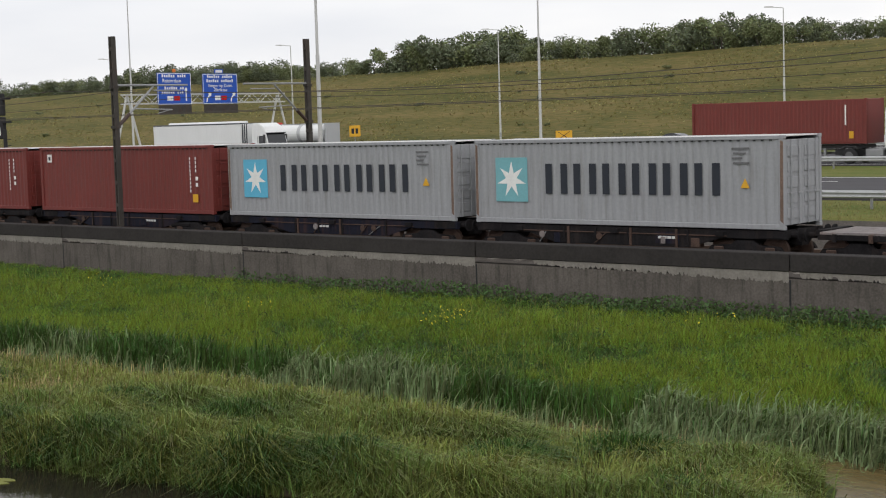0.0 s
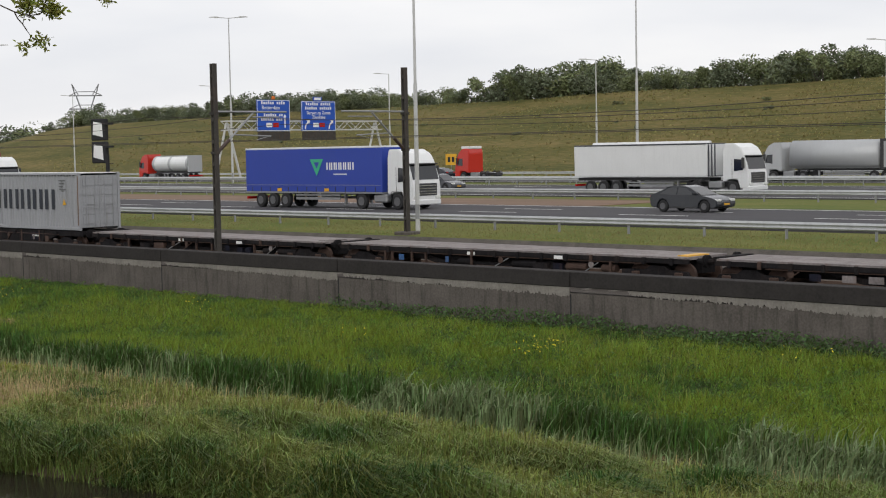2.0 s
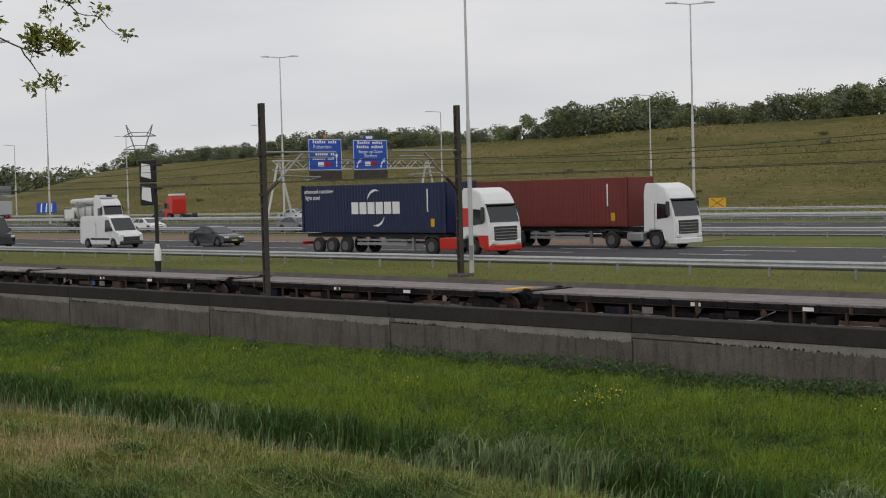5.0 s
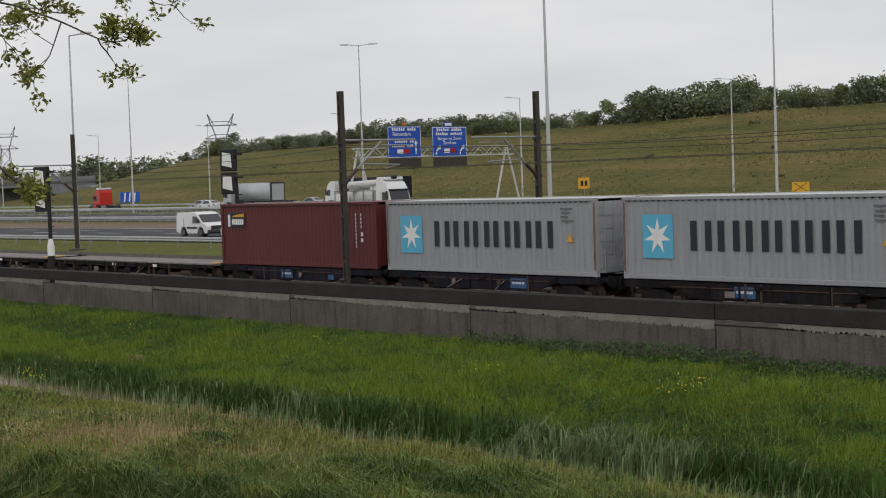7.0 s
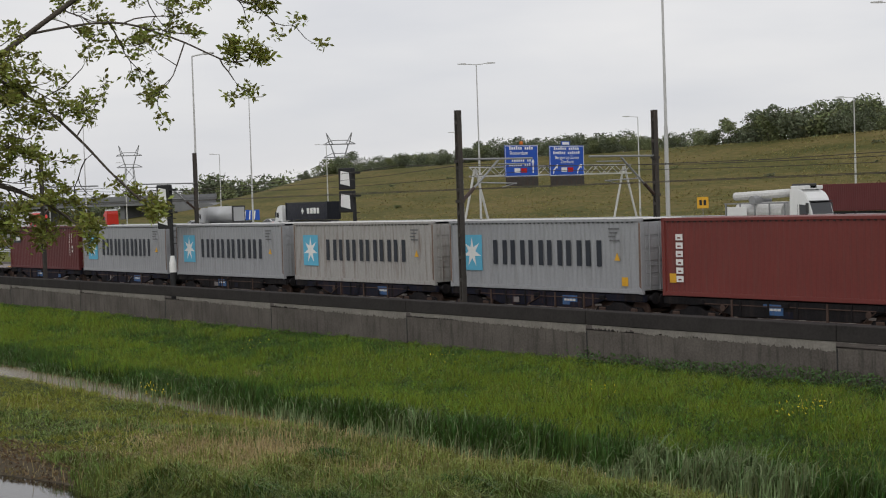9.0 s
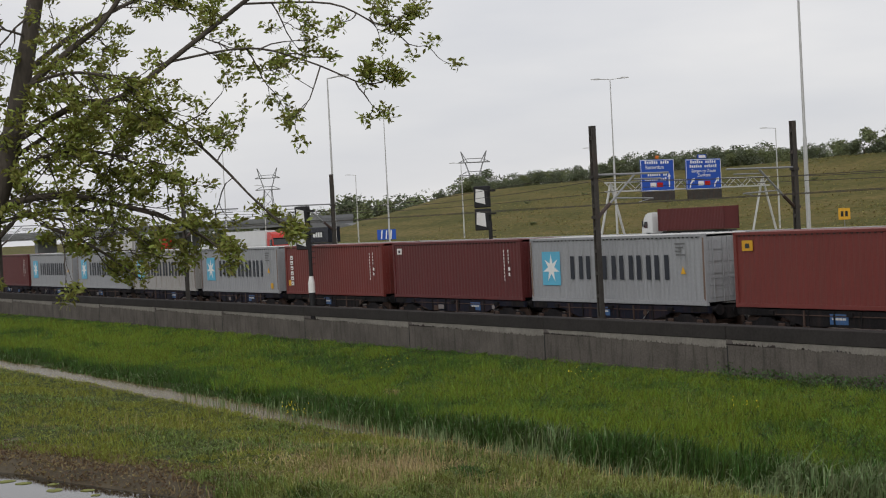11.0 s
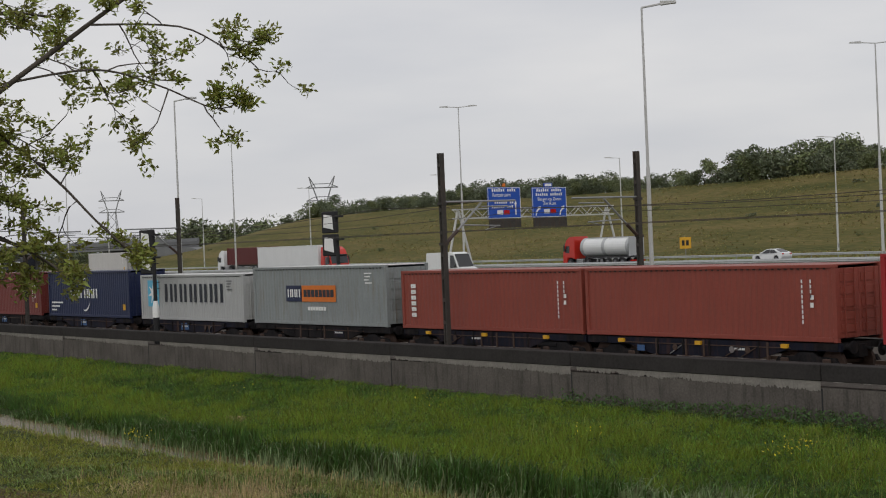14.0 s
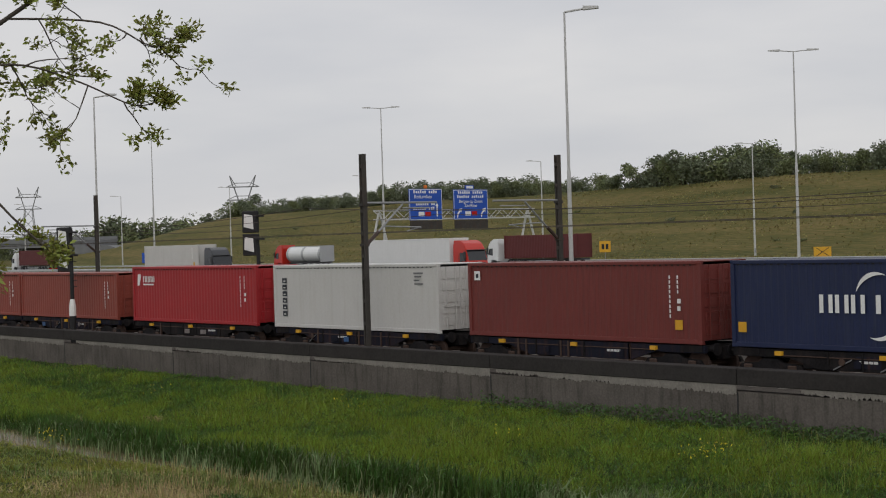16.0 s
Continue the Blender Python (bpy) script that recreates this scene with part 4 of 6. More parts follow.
yellow_board(-146.7, 150.5, 2.75, False)
yellow_board(-111.7, 150.5, 1.75, True)
sb = empty("exit_board", label="small blue roadside distance board with white stripes", category="sign")
part("board", box(-2.2, 2.2, -0.05, 0.0, 1.7, 4.1, 0.03), M["sign_blue"], sb)
for k in range(3):
    part("stripe", plate([(-1.4 + k * 1.1, 1.9), (-1.1 + k * 1.1, 1.9), (-0.9 + k * 1.1, 3.9), (-1.2 + k * 1.1, 3.9)], -0.05, 0.012), M["white_print"], sb)
part("post", rod((0, 0.05, 0.9), (0, 0.05, 2.0), 0.08), M["steel"], sb)
sb.matrix_basis = pose(-318, 178, 0, 0, 0, 55)


def pylon(x, y, h, s=1.0):
    p = empty("electricity_pylon", label="distant grey lattice electricity pylon", category="pylon", group="pylons on the horizon")
    def bar(a, b, r=0.22):
        part("lattice_bar", rod(a, b, r, seg=4), M["steel"], p)
    w = 4.5
    for sx in (-1, 1):
        for sy in (-1, 1):
            bar((sx * w, sy * w, 0), (sx * 2.2, sy * 1.4, h * 0.70), 0.3)
    for k in range(5):
        f0, f1 = k / 5, (k + 1) / 5
        a0, a1 = w + (2.2 - w) * f0, w + (2.2 - w) * f1
        bar((-a0, -a0, h * 0.7 * f0), (a1, -a1, h * 0.7 * f1), 0.15)
        bar((a0, -a0, h * 0.7 * f0), (-a1, -a1, h * 0.7 * f1), 0.15)
    for z, half in ((h * 0.70, 7.5), (h * 0.86, 7.5)):
        bar((-half, 0, z), (half, 0, z), 0.28)
        bar((-half, 0, z), (-3.5, 0, z + 1.8), 0.18)
        bar((half, 0, z), (3.5, 0, z + 1.8), 0.18)
        bar((-3.5, 0, z + 1.8), (3.5, 0, z + 1.8), 0.18)
    for sx in (-1, 1):
        bar((sx * 2.2, 0, h * 0.70), (sx * 4.2, 0, h * 0.86), 0.3)
        bar((sx * 4.6, 0, h * 0.86), (sx * 6, 0, h), 0.28)
        bar((sx * 3, 0, h * 0.86), (sx * 6, 0, h), 0.2)
    p.matrix_basis = pose(x, y, 0, 0, 0, 55)
    return p


pylon(-619, 395, 38)
pylon(-850, 395, 43)


# flyover and abutment far off, where the embankment ends
def flyover():
    f = empty("flyover", label="grey concrete flyover with railing beyond the embankment", category="bridge")
    part("deck", box(-360, 0, -6, 6, 6.2, 8.0), M["bridge"], f)
    part("parapet", box(-360, 0, -6.3, -6.0, 7.6, 9.0), M["bridge"], f)
    part("parapet", box(-360, 0, 6.0, 6.3, 7.6, 9.0), M["bridge"], f)
    for k in range(8):
        part("pier", box(-340 + 44 * k, -338 + 44 * k, -4, 4, -1.0, 6.2), M["bridge"], f)
    part("abutment", prism([(-4, -1), (42, -1), (10, 6.3), (-4, 6.3)], -6.5, 6.5), M["bridge"], f)
    for k in range(60):
        part("railing_post", box(-358 + 6 * k, -357.9 + 6 * k, -6.25, -6.15, 9.0, 9.9), M["steel"], f)
    part("railing_rail", box(-360, 0, -6.25, -6.15, 9.85, 9.95), M["steel"], f)
    f.matrix_basis = pose(-408, 212, 0, 0, 0, 14)


flyover()


# ---- vehicles ----
def paint(name, c, rough=0.16):
    if name not in M:
        M[name] = mat(name, c, rough, 0, 0.03, 0.8, 8, 0, GRIME, 0.06, spec=0.5)
    return M[name]


WHITE = paint("white_vehicle_paint", (0.68, 0.69, 0.69))
CAB_RED = paint("red_vehicle_paint", (0.48, 0.03, 0.02))
BLUE_TARP = paint("blue_tarpaulin", (0.02, 0.05, 0.32), 0.55)
NAVY = paint("navy_vehicle_paint", (0.011, 0.013, 0.022))
BLACKP = paint("black_vehicle_paint", (0.016, 0.018, 0.022))
GREYP = paint("grey_vehicle_paint", (0.13, 0.14, 0.155))
SILVER = paint("silver_vehicle_paint", (0.40, 0.41, 0.42))
DGREY = paint("dark_grey_vehicle_paint", (0.05, 0.053, 0.06))
DPLAST = paint("dark_plastic", (0.03, 0.03, 0.032), 0.6)


M["dark_rim"] = mat("dull_steel_rim", (0.13, 0.13, 0.135), 0.5, 0.4, 0.15, 3, 20)


def wheels(parent, xs, r, width, tread=0.26, rim=True):
    for x in xs:
        for y, s in ((-0.01, 1), (width + 0.01, -1)):
            w = part("wheel", cached("tyre|%.2f" % r, lambda: tyre(r, tread)), M["black"], parent, m=pose(x, y if s > 0 else y, r, 0, 0, 0 if s > 0 else 180))
            part("rim", cached("rim|%.2f" % r, lambda: rod((0, -0.015, 0), (0, 0.05, 0), r * 0.56, r * 0.5, seg=14)), M["dark_rim"], w, "grey steel rim")


def tyre(r, tread):
    bm = bmesh.new()
    prof = [(0.0, r * 0.55), (0.0, r * 0.9), (0.04, r), (tread - 0.04, r), (tread, r * 0.9), (tread, r * 0.55)]
    n = 20
    rings = [[bm.verts.new((q * math.cos(2 * math.pi * k / n), y, q * math.sin(2 * math.pi * k / n))) for y, q in prof] for k in range(n)]
    for k in range(n):
        a, b = rings[k], rings[(k + 1) % n]
        for j in range(len(prof) - 1):
            bm.faces.new((a[j], a[j + 1], b[j + 1], b[j]))
    bmesh.ops.recalc_face_normals(bm, faces=bm.faces)
    return bm


def tapered(outline, y0, y1, top_inset, z_from, z_to, bevel=0.05):
    """A body pushed across, whose sides lean in above z_from."""
    bm = prism(outline, y0, y1)
    if bevel:
        bmesh.ops.bevel(bm, geom=bm.edges[:], offset=bevel, segments=2, affect="EDGES")
    mid = (y0 + y1) / 2
    for v in bm.verts:
        k = min(1.0, max(0.0, (v.co.z - z_from) / (z_to - z_from)))
        v.co.y = mid + (v.co.y - mid) * (1 - top_inset * k)
    return bm


def side_pane(parent, name, outline, width, z_from, z_to, inset, material, out=0.012):
    """The same pane on both leaning sides."""
    mid = width / 2
    for s in (-1, 1):
        bm = bmesh.new()
        vs = []
        for x, z in outline:
            k = min(1.0, max(0.0, (z - z_from) / (z_to - z_from)))
            vs.append(bm.verts.new((x, mid + s * (mid * (1 - inset * k) + out), z)))
        f = bm.faces.new(vs)
        g = bmesh.ops.extrude_face_region(bm, geom=[f])["geom"]
        for v in g:
            if isinstance(v, bmesh.types.BMVert):
                v.co.y -= s * 0.03
        bmesh.ops.recalc_face_normals(bm, faces=bm.faces)
        part(name, bm, material, parent)


def register(v, front, speed, y, width):
    """Front at x=front at the start; near flank at y."""
    if speed > 0:
        MOVERS.append((v, front, y, 1.18, 0, speed))
        v.matrix_basis = pose(front, y, 1.18)
    else:
        MOVERS.append((v, front, y + width, 1.18, 180, speed))
        v.matrix_basis = pose(front, y + width, 1.18, 0, 0, 180)


def arch(x, r, z):
    """A wheel arch in the lower edge of a body, from the back forwards."""
    return [(x - r, z)] + [(x - r * math.cos(radians(a)), 0.33 + r * math.sin(radians(a))) for a in (15, 55, 90, 125, 165)] + [(x + r, z)]


def car(front, speed, y, material, label, high=0.0):
    c = empty("car", label=label, category="car", group="cars on the motorway")
    W, H = 1.8, 1.45 + high
    top = [(-0.02, 0.34), (0.0, 0.50), (-0.06, 0.64), (-0.30, 0.76), (-0.75, 0.86), (-1.15, 0.93), (-1.55, 1.17), (-1.95, H - 0.09), (-2.25, H - 0.02), (-2.6, H), (-3.0, H - 0.03),
           (-3.45, H - 0.15), (-3.85, 1.16 + high * 0.9), (-4.2, 1.02 + high * 0.7), (-4.42, 0.96), (-4.5, 0.72), (-4.46, 0.40)]
    out = top + [(-4.35, 0.27)] + arch(-3.6, 0.39, 0.22) + arch(-0.85, 0.39, 0.22) + [(-0.2, 0.24)]
    body = part("body", tapered(out, 0, W, 0.24, 0.9, H, 0.035), material, c, smooth=True)
    body.data.set_sharp_from_angle(angle=radians(38))
    part("sill_trim", box(-3.1, -1.35, -0.004, 0.02, 0.22, 0.31), DPLAST, c)
    part("underbody", box(-4.2, -0.3, 0.24, W - 0.24, 0.2, 0.72), DPLAST, c, "dark underbody")
    side_pane(c, "side_window", [(-1.45, 0.95), (-2.08, H - 0.14), (-2.62, H - 0.08), (-2.62, 0.95)], W, 0.9, H, 0.24, M["glass_dark"])
    side_pane(c, "side_window", [(-2.70, 0.95), (-2.70, H - 0.08), (-3.25, H - 0.12), (-3.85, 0.98)], W, 0.9, H, 0.24, M["glass_dark"])
    part("windscreen", tapered([(-1.13, 0.95), (-1.10, 0.95), (-1.93, H - 0.09), (-1.97, H - 0.09)], 0.14, W - 0.14, 0.2, 0.9, H, 0), M["glass_dark"], c)
    part("rear_window", tapered([(-3.42, H - 0.07), (-3.38, H - 0.05), (-4.12, 1.07 + high * 0.8), (-4.16, 1.05 + high * 0.8)], 0.2, W - 0.2, 0.2, 0.9, H, 0), M["glass_dark"], c)
    for yy in (0.08, W - 0.42):
        part("headlight", box(-0.2, 0.012, yy, yy + 0.34, 0.60, 0.72, 0.02), M["lamp_glow"], c, "clear headlight")
        part("tail_light", box(-4.512, -4.35, yy, yy + 0.34, 0.78, 0.92, 0.02), M["red_lens"], c, "red tail light")
    part("grille", box(-0.05, 0.02, 0.5, W - 0.5, 0.36, 0.54), DPLAST, c)
    part("number_plate", box(-0.02, 0.022, 0.65, 1.15, 0.40, 0.50), M["yellow"], c)
    for yy in (-0.12, W + 0.02):
        part("wing_mirror", box(-1.55, -1.38, yy, yy + 0.12, 0.95, 1.07, 0.02), material, c)
    wheels(c, (-0.85, -3.6), 0.33, W, 0.2)
    register(c, front, speed, y, W)
    return c


def van(front, speed, y, material, label, L=5.6, H=2.45, mark=None):
    v = empty("van", label=label, category="van", group="vans on the motorway")
    W = 2.0
    B = 1.28 if H > 2 else 1.08
    out = [(0, 0.35), (0.0, B - 0.42), (-0.12, B - 0.2), (-0.75, B), (-1.5, H - 0.16), (-1.85, H - 0.03), (-2.4, H), (-L + 0.1, H - 0.02), (-L, H - 0.2), (-L, 0.36)]
    out += arch(-L + 1.05, 0.44, 0.28) + arch(-0.95, 0.44, 0.28) + [(-0.15, 0.28)]
    part("body", tapered(out, 0, W, 0.07, 1.1, H, 0.04), material, v)
    part("underbody", box(-L + 0.2, -0.3, 0.26, W - 0.26, 0.24, 0.8), DPLAST, v, "dark underbody")
    side_pane(v, "side_window", [(-0.98, B), (-1.52, H - 0.32), (-2.05, H - 0.30), (-2.05, B - 0.06)], W, 1.1, H, 0.07, M["glass_dark"])
    part("windscreen", tapered([(-0.78, B + 0.02), (-0.73, B + 0.02), (-1.46, H - 0.18), (-1.52, H - 0.18)], 0.1, W - 0.1, 0.07, 1.1, H, 0), M["glass_dark"], v)
    part("grille", box(-0.05, 0.025, 0.3, W - 0.3, 0.55, 0.85, 0.02), DPLAST, v)
    part("bumper", box(-0.4, 0.05, 0.02, W - 0.02, 0.28, 0.55, 0.06), DPLAST, v, "dark plastic bumper")
    part("side_moulding", box(-L + 1.55, -1.45, -0.015, 0.01, 0.62, 0.76), DPLAST, v)
    for yy in (0.05, W - 0.37):
        part("headlight", box(-0.16, 0.02, yy, yy + 0.32, B - 0.46, B - 0.26, 0.03), M["lamp_glow"], v, "clear headlight")
    for yy in (-0.22, W + 0.02):
        part("wing_mirror", box(-1.2, -1.05, yy, yy + 0.2, B, B + 0.28, 0.03), DPLAST, v)
    part("door_seam", box(-3.3, -3.28, -0.006, 0.01, 0.5, H - 0.5), DPLAST, v)
    if mark:
        bars_text(v, "word_block", -5.6, -4.3, 1.62, 1.95, 3, M[mark], y=0.0, slot=False)
    wheels(v, (-0.95, -L + 1.05), 0.36, W, 0.22)
    register(v, front, speed, y, W)
    return v


def cab(parent, material, second=None):
    """The tractor of a lorry: front at x=0."""
    W, H = 2.5, 3.75
    out = [(0.0, 0.45), (0.02, 1.4), (-0.12, 2.1), (-0.45, 3.0), (-0.75, 3.45), (-1.35, H), (-2.15, H), (-2.25, 3.2), (-2.25, 0.95), (-1.95, 0.95), (-1.75, 1.1), (-0.95, 1.1), (-0.75, 0.45)]
    c = part("cab", tapered(out, 0, W, 0.05, 1.8, H, 0.06), WHITE if second else material, parent)
    part("windscreen", tapered([(-0.11, 1.85), (-0.05, 1.85), (-0.32, 2.78), (-0.39, 2.78)], 0.12, W - 0.12, 0.03, 1.8, H, 0), M["glass_dark"], c)
    side_pane(c, "side_window", [(-0.45, 1.8), (-0.62, 2.55), (-1.25, 2.6), (-1.25, 1.7)], W, 1.8, H, 0.05, M["glass_dark"])
    part("sun_visor", box(-0.5, -0.12, 0.1, W - 0.1, 2.78, 2.86, 0.02), DPLAST, c)
    part("grille", box(-0.1, 0.05, 0.35, W - 0.35, 0.85, 1.62, 0.03), DPLAST, c, "black radiator grille")
    for k in range(4):
        part("grille_bar", box(0.04, 0.07, 0.4, W - 0.4, 0.94 + 0.17 * k, 0.98 + 0.17 * k), M["chrome"], c)
    part("bumper", box(-0.55, 0.08, 0.02, W - 0.02, 0.28, 0.62, 0.06), second or material, c)
    for yy in (0.1, W - 0.5):
        part("headlight", box(-0.1, 0.09, yy, yy + 0.4, 0.66, 0.86, 0.03), M["lamp_glow"], c, "clear headlight")
    for yy in (-0.2, W + 0.02):
        part("wing_mirror", box(-0.5, -0.3, yy, yy + 0.18, 1.9, 2.7, 0.04), DPLAST, c)
    if second:
        side_pane(c, "colour_band", [(-0.08, 0.5), (-0.1, 1.15), (-0.9, 1.15), (-0.75, 0.5)], W, 1.8, H, 0.05, second, 0.014)
        side_pane(c, "colour_band", [(-1.3, 1.62), (-1.3, 2.65), (-2.2, 2.65), (-2.2, 1.62)], W, 1.8, H, 0.05, second, 0.014)
        part("side_skirt", box(-4.0, -2.3, 0.02, 0.08, 0.35, 1.0, 0.02), second, parent, "red side skirt")
    part("door_seam", box(-1.42, -1.40, -0.012, 0.0, 1.1, 2.6), DPLAST, c)
    part("chassis", box(-6.0, -0.6, 0.75, 1.75, 0.55, 0.92), DPLAST, parent, "dark steel chassis")
    for yy in (0.08, 1.95):
        part("fuel_tank", box(-3.6, -2.4, yy, yy + 0.5, 0.42, 0.95, 0.08), M["steel"], parent, "metal fuel tank")
    for yy in (0.02, W - 0.34):
        part("mudguard", prism([(-5.3, 0.95), (-5.1, 1.12), (-4.2, 1.12), (-4.0, 0.95), (-4.15, 0.95), (-4.3, 1.06), (-5.0, 1.06), (-5.15, 0.95)], yy, yy + 0.32), DPLAST, parent)
    wheels(parent, (-1.35, -4.65), 0.5, W, 0.3)


def lorry(front, speed, y, cab_paint, kind, body, label, second=None, group="lorries on the motorway"):
    v = empty("lorry", label=label, category="lorry", group=group)
    W = 2.5
    cab(v, cab_paint, second)
    if kind == "tractor":
        part("roof_fairing", box(-2.2, -0.9, 0.15, W - 0.15, 3.7, 4.0, 0.05), WHITE, v, "white roof fairing")
        register(v, front, speed, y, W)
        return v
    x1, x0 = -2.75, -12.2 if kind == "tank" else -16.4
    t = part("trailer_frame", box(x0, x1 - 1.0, 0.5, 2.0, 1.0, 1.22), DPLAST, v, "dark trailer frame")
    for yy in (0.1, 2.34):
        part("side_guard", box(max(-11.2, x0 + 5.0), -6.8, yy, yy + 0.06, 0.55, 0.72), M["steel"], t)
        part("side_guard", box(max(-11.2, x0 + 5.0), -6.8, yy, yy + 0.06, 0.80, 0.92), M["steel"], t)
        part("landing_leg", box(-6.6, -6.45, yy + 0.2, yy + 0.35, 0.25, 1.0), M["steel"], t)
    part("rear_bumper", box(x0 - 0.02, x0 + 0.12, 0.1, 2.4, 0.55, 0.72), M["red_lens"], t)
    wheels(v, (-8.2, -9.5, -10.8) if kind == "tank" else (-12.2, -13.5, -14.8), 0.5, W, 0.3)
    if kind == "curtain":
        b = part("trailer_body", box(x0, x1, 0.02, 2.48, 1.06, 3.92, 0.04), body, v)
        part("top_rail", box(x0, x1, 0.0, 2.5, 3.88, 4.0, 0.02), WHITE, b)
        part("bottom_rail", box(x0, x1, -0.01, 2.51, 0.98, 1.08), M["steel"], b)
        for k in range(14):
            part("strap", box(x0 + 0.7 + k * 0.95, x0 + 0.74 + k * 0.95, -0.005, 0.02, 1.08, 1.38), DPLAST, b)
            part("strap", box(x0 + 0.7 + k * 0.95, x0 + 0.74 + k * 0.95, 2.48, 2.505, 1.08, 1.38), DPLAST, b)
        part("rail_line", box(x0 + 0.1, x1 - 0.1, 0.008, 0.03, 1.50, 1.53), M["steel"], b)
        if body is BLUE_TARP:
            bars_text(b, "word_block", -8.0, -5.3, 2.5, 2.98, 6, M["white_print"], y=0.015)
            bars_text(b, "word_block", -7.3, -6.0, 2.18, 2.26, 8, M["white_print"], y=0.015, slot=False)
            green = paint("green_print", (0.05, 0.4, 0.22))
            for q in ([(-9.6, 3.2), (-9.35, 3.2), (-8.8, 2.35), (-8.95, 2.1)], [(-8.3, 3.2), (-8.55, 3.2), (-9.1, 2.35), (-8.95, 2.1)], [(-9.35, 3.2), (-8.55, 3.2), (-8.7, 3.0), (-9.2, 3.0)]):
                part("emblem", plate(q, 0.014 - 0.004 * (q[0][0] < -9), 0.006), green, b, "green triangular emblem")
        for x in (-13.0, -8.2):
            part("reflector_plate", plate(rect(x, x + 0.45, 1.1, 1.3), -0.008), M["yellow"], b)
    elif kind == "tipper":
        b = part("trailer_body", prism([(x0, 1.35), (x1 - 0.9, 1.35), (x1 - 0.9, 3.75), (x0 - 0.05, 3.75)], 0.02, 2.48, 0.03), body, v)
        part("top_rail", box(x0, x1 - 0.9, -0.02, 2.52, 3.7, 3.8, 0.02), DGREY, b)
        part("rolled_cover", rod((x0 + 1, 1.25, 3.82), (x1 - 1.4, 1.25, 3.82), 0.16, seg=8), WHITE, b)
        for yy in (0.1, 2.3):
            for k in range(3):
                part("platform_post", box(x1 - 0.85 + 0.28 * k, x1 - 0.78 + 0.28 * k, yy, yy + 0.08, 1.3, 3.7), DGREY, b)
        part("platform", box(x1 - 0.9, x1 - 0.2, 0.1, 2.4, 1.3, 1.36), DGREY, b)
    elif kind == "tank":
        x0 = -12.2
        b = part("tank", rod((x0 + 0.5, 1.25, 2.35), (x1 - 0.4, 1.25, 2.35), 1.12, seg=24), body, v, smooth=False)
        for x in (x0 + 0.5, (x0 + x1) / 2, x1 - 0.9):
            part("tank_band", rod((x, 1.25, 2.35), (x + 0.5, 1.25, 2.35), 1.16, seg=24), SILVER, b)
        part("tank_end_frame", box(x0 + 0.1, x0 + 0.3, 0.05, 2.45, 1.2, 3.55), SILVER, b)
        part("walkway", box(x0 + 1, x1 - 1, 0.9, 1.6, 3.46, 3.54), SILVER, b)
    elif kind == "silo":
        b = part("tarpaulin_body", tapered(rect(x0 + 3.5, x1 - 0.2, 1.2, 3.9), 0.0, 2.5, 0.25, 2.6, 3.9, 0.25), body, v, smooth=True)
        part("rear_frame", prism(rect(x0 + 3.3, x0 + 3.55, 1.1, 3.95), 0.0, 2.5), DPLAST, b)
        part("rear_panel", box(x0 + 3.26, x0 + 3.3, 0.2, 2.3, 1.3, 3.7), body, b)
    else:
        zb = 1.28
        b = part("container_body", box(x0 + 0.1, x1 - 1.0 + 0.3, 0.06, 2.42, zb, zb + 2.85, 0.02), body, v)
        key = "truck_panel|"
        part("side_panel", cached(key, lambda: corrugated(12.3, 2.6)), body, b, m=pose(x0 + 0.3, 0.02, zb + 0.12))
        part("side_panel", cached(key, lambda: None), body, b, m=pose(x0 + 12.6, 2.46, zb + 0.12, 0, 0, 180))
        for x in (x0 + 0.1, x1 - 0.86):
            for yy in (0.0, 2.36):
                part("corner_post", box(x, x + 0.16, yy, yy + 0.14, zb, zb + 2.88), body, b)
        part("code_bar", plate(rect(x1 - 2.2, x1 - 2.1, zb + 1.2, zb + 2.5), 0.015), M["white_print"], b)
        part("code_bar", plate(rect(x1 - 1.9, x1 - 1.6, zb + 0.35, zb + 0.8), 0.015), M["yellow"], b)
        if kind == "lettered":
            bars_text(b, "word_block", -11.6, -7.2, zb + 1.1, zb + 1.8, 6, M["white_print"], y=0.015, slot=False)
            for word, wx, wz, ws in (("advanced container", -14.6, 2.38, 0.36), ("light steel", -15.2, 2.0, 0.36)):
                part("word", text_mesh(word, ws), M["white_print"], b, m=pose(wx, 0.008, zb + wz, 90))
            part("emblem_arc", plate(arc_band(-9.2, zb + 1.4, 1.05, 80, 150, 0.14), 0.015), M["white_print"], b)
            part("emblem_arc", plate(arc_band(-9.5, zb + 1.5, 1.05, 262, 330, 0.14), 0.015), M["white_print"], b)
        if kind == "lettered_back":
            for k in range(4):
                part("word_block", plate(rect(6.6 + 1.0 * k, 7.35 + 1.0 * k, zb + 1.0, zb + 1.9), -0.02), M["white_print"], b, m=pose(-3.6, 2.5, 0, 0, 0, 180))
            part("emblem", plate(star(5.2, zb + 1.45, 0.55, 0.3, 4), -0.02), M["white_print"], b, m=pose(-3.6, 2.5, 0, 0, 0, 180))
    register(v, front, speed, y, W)
    return v


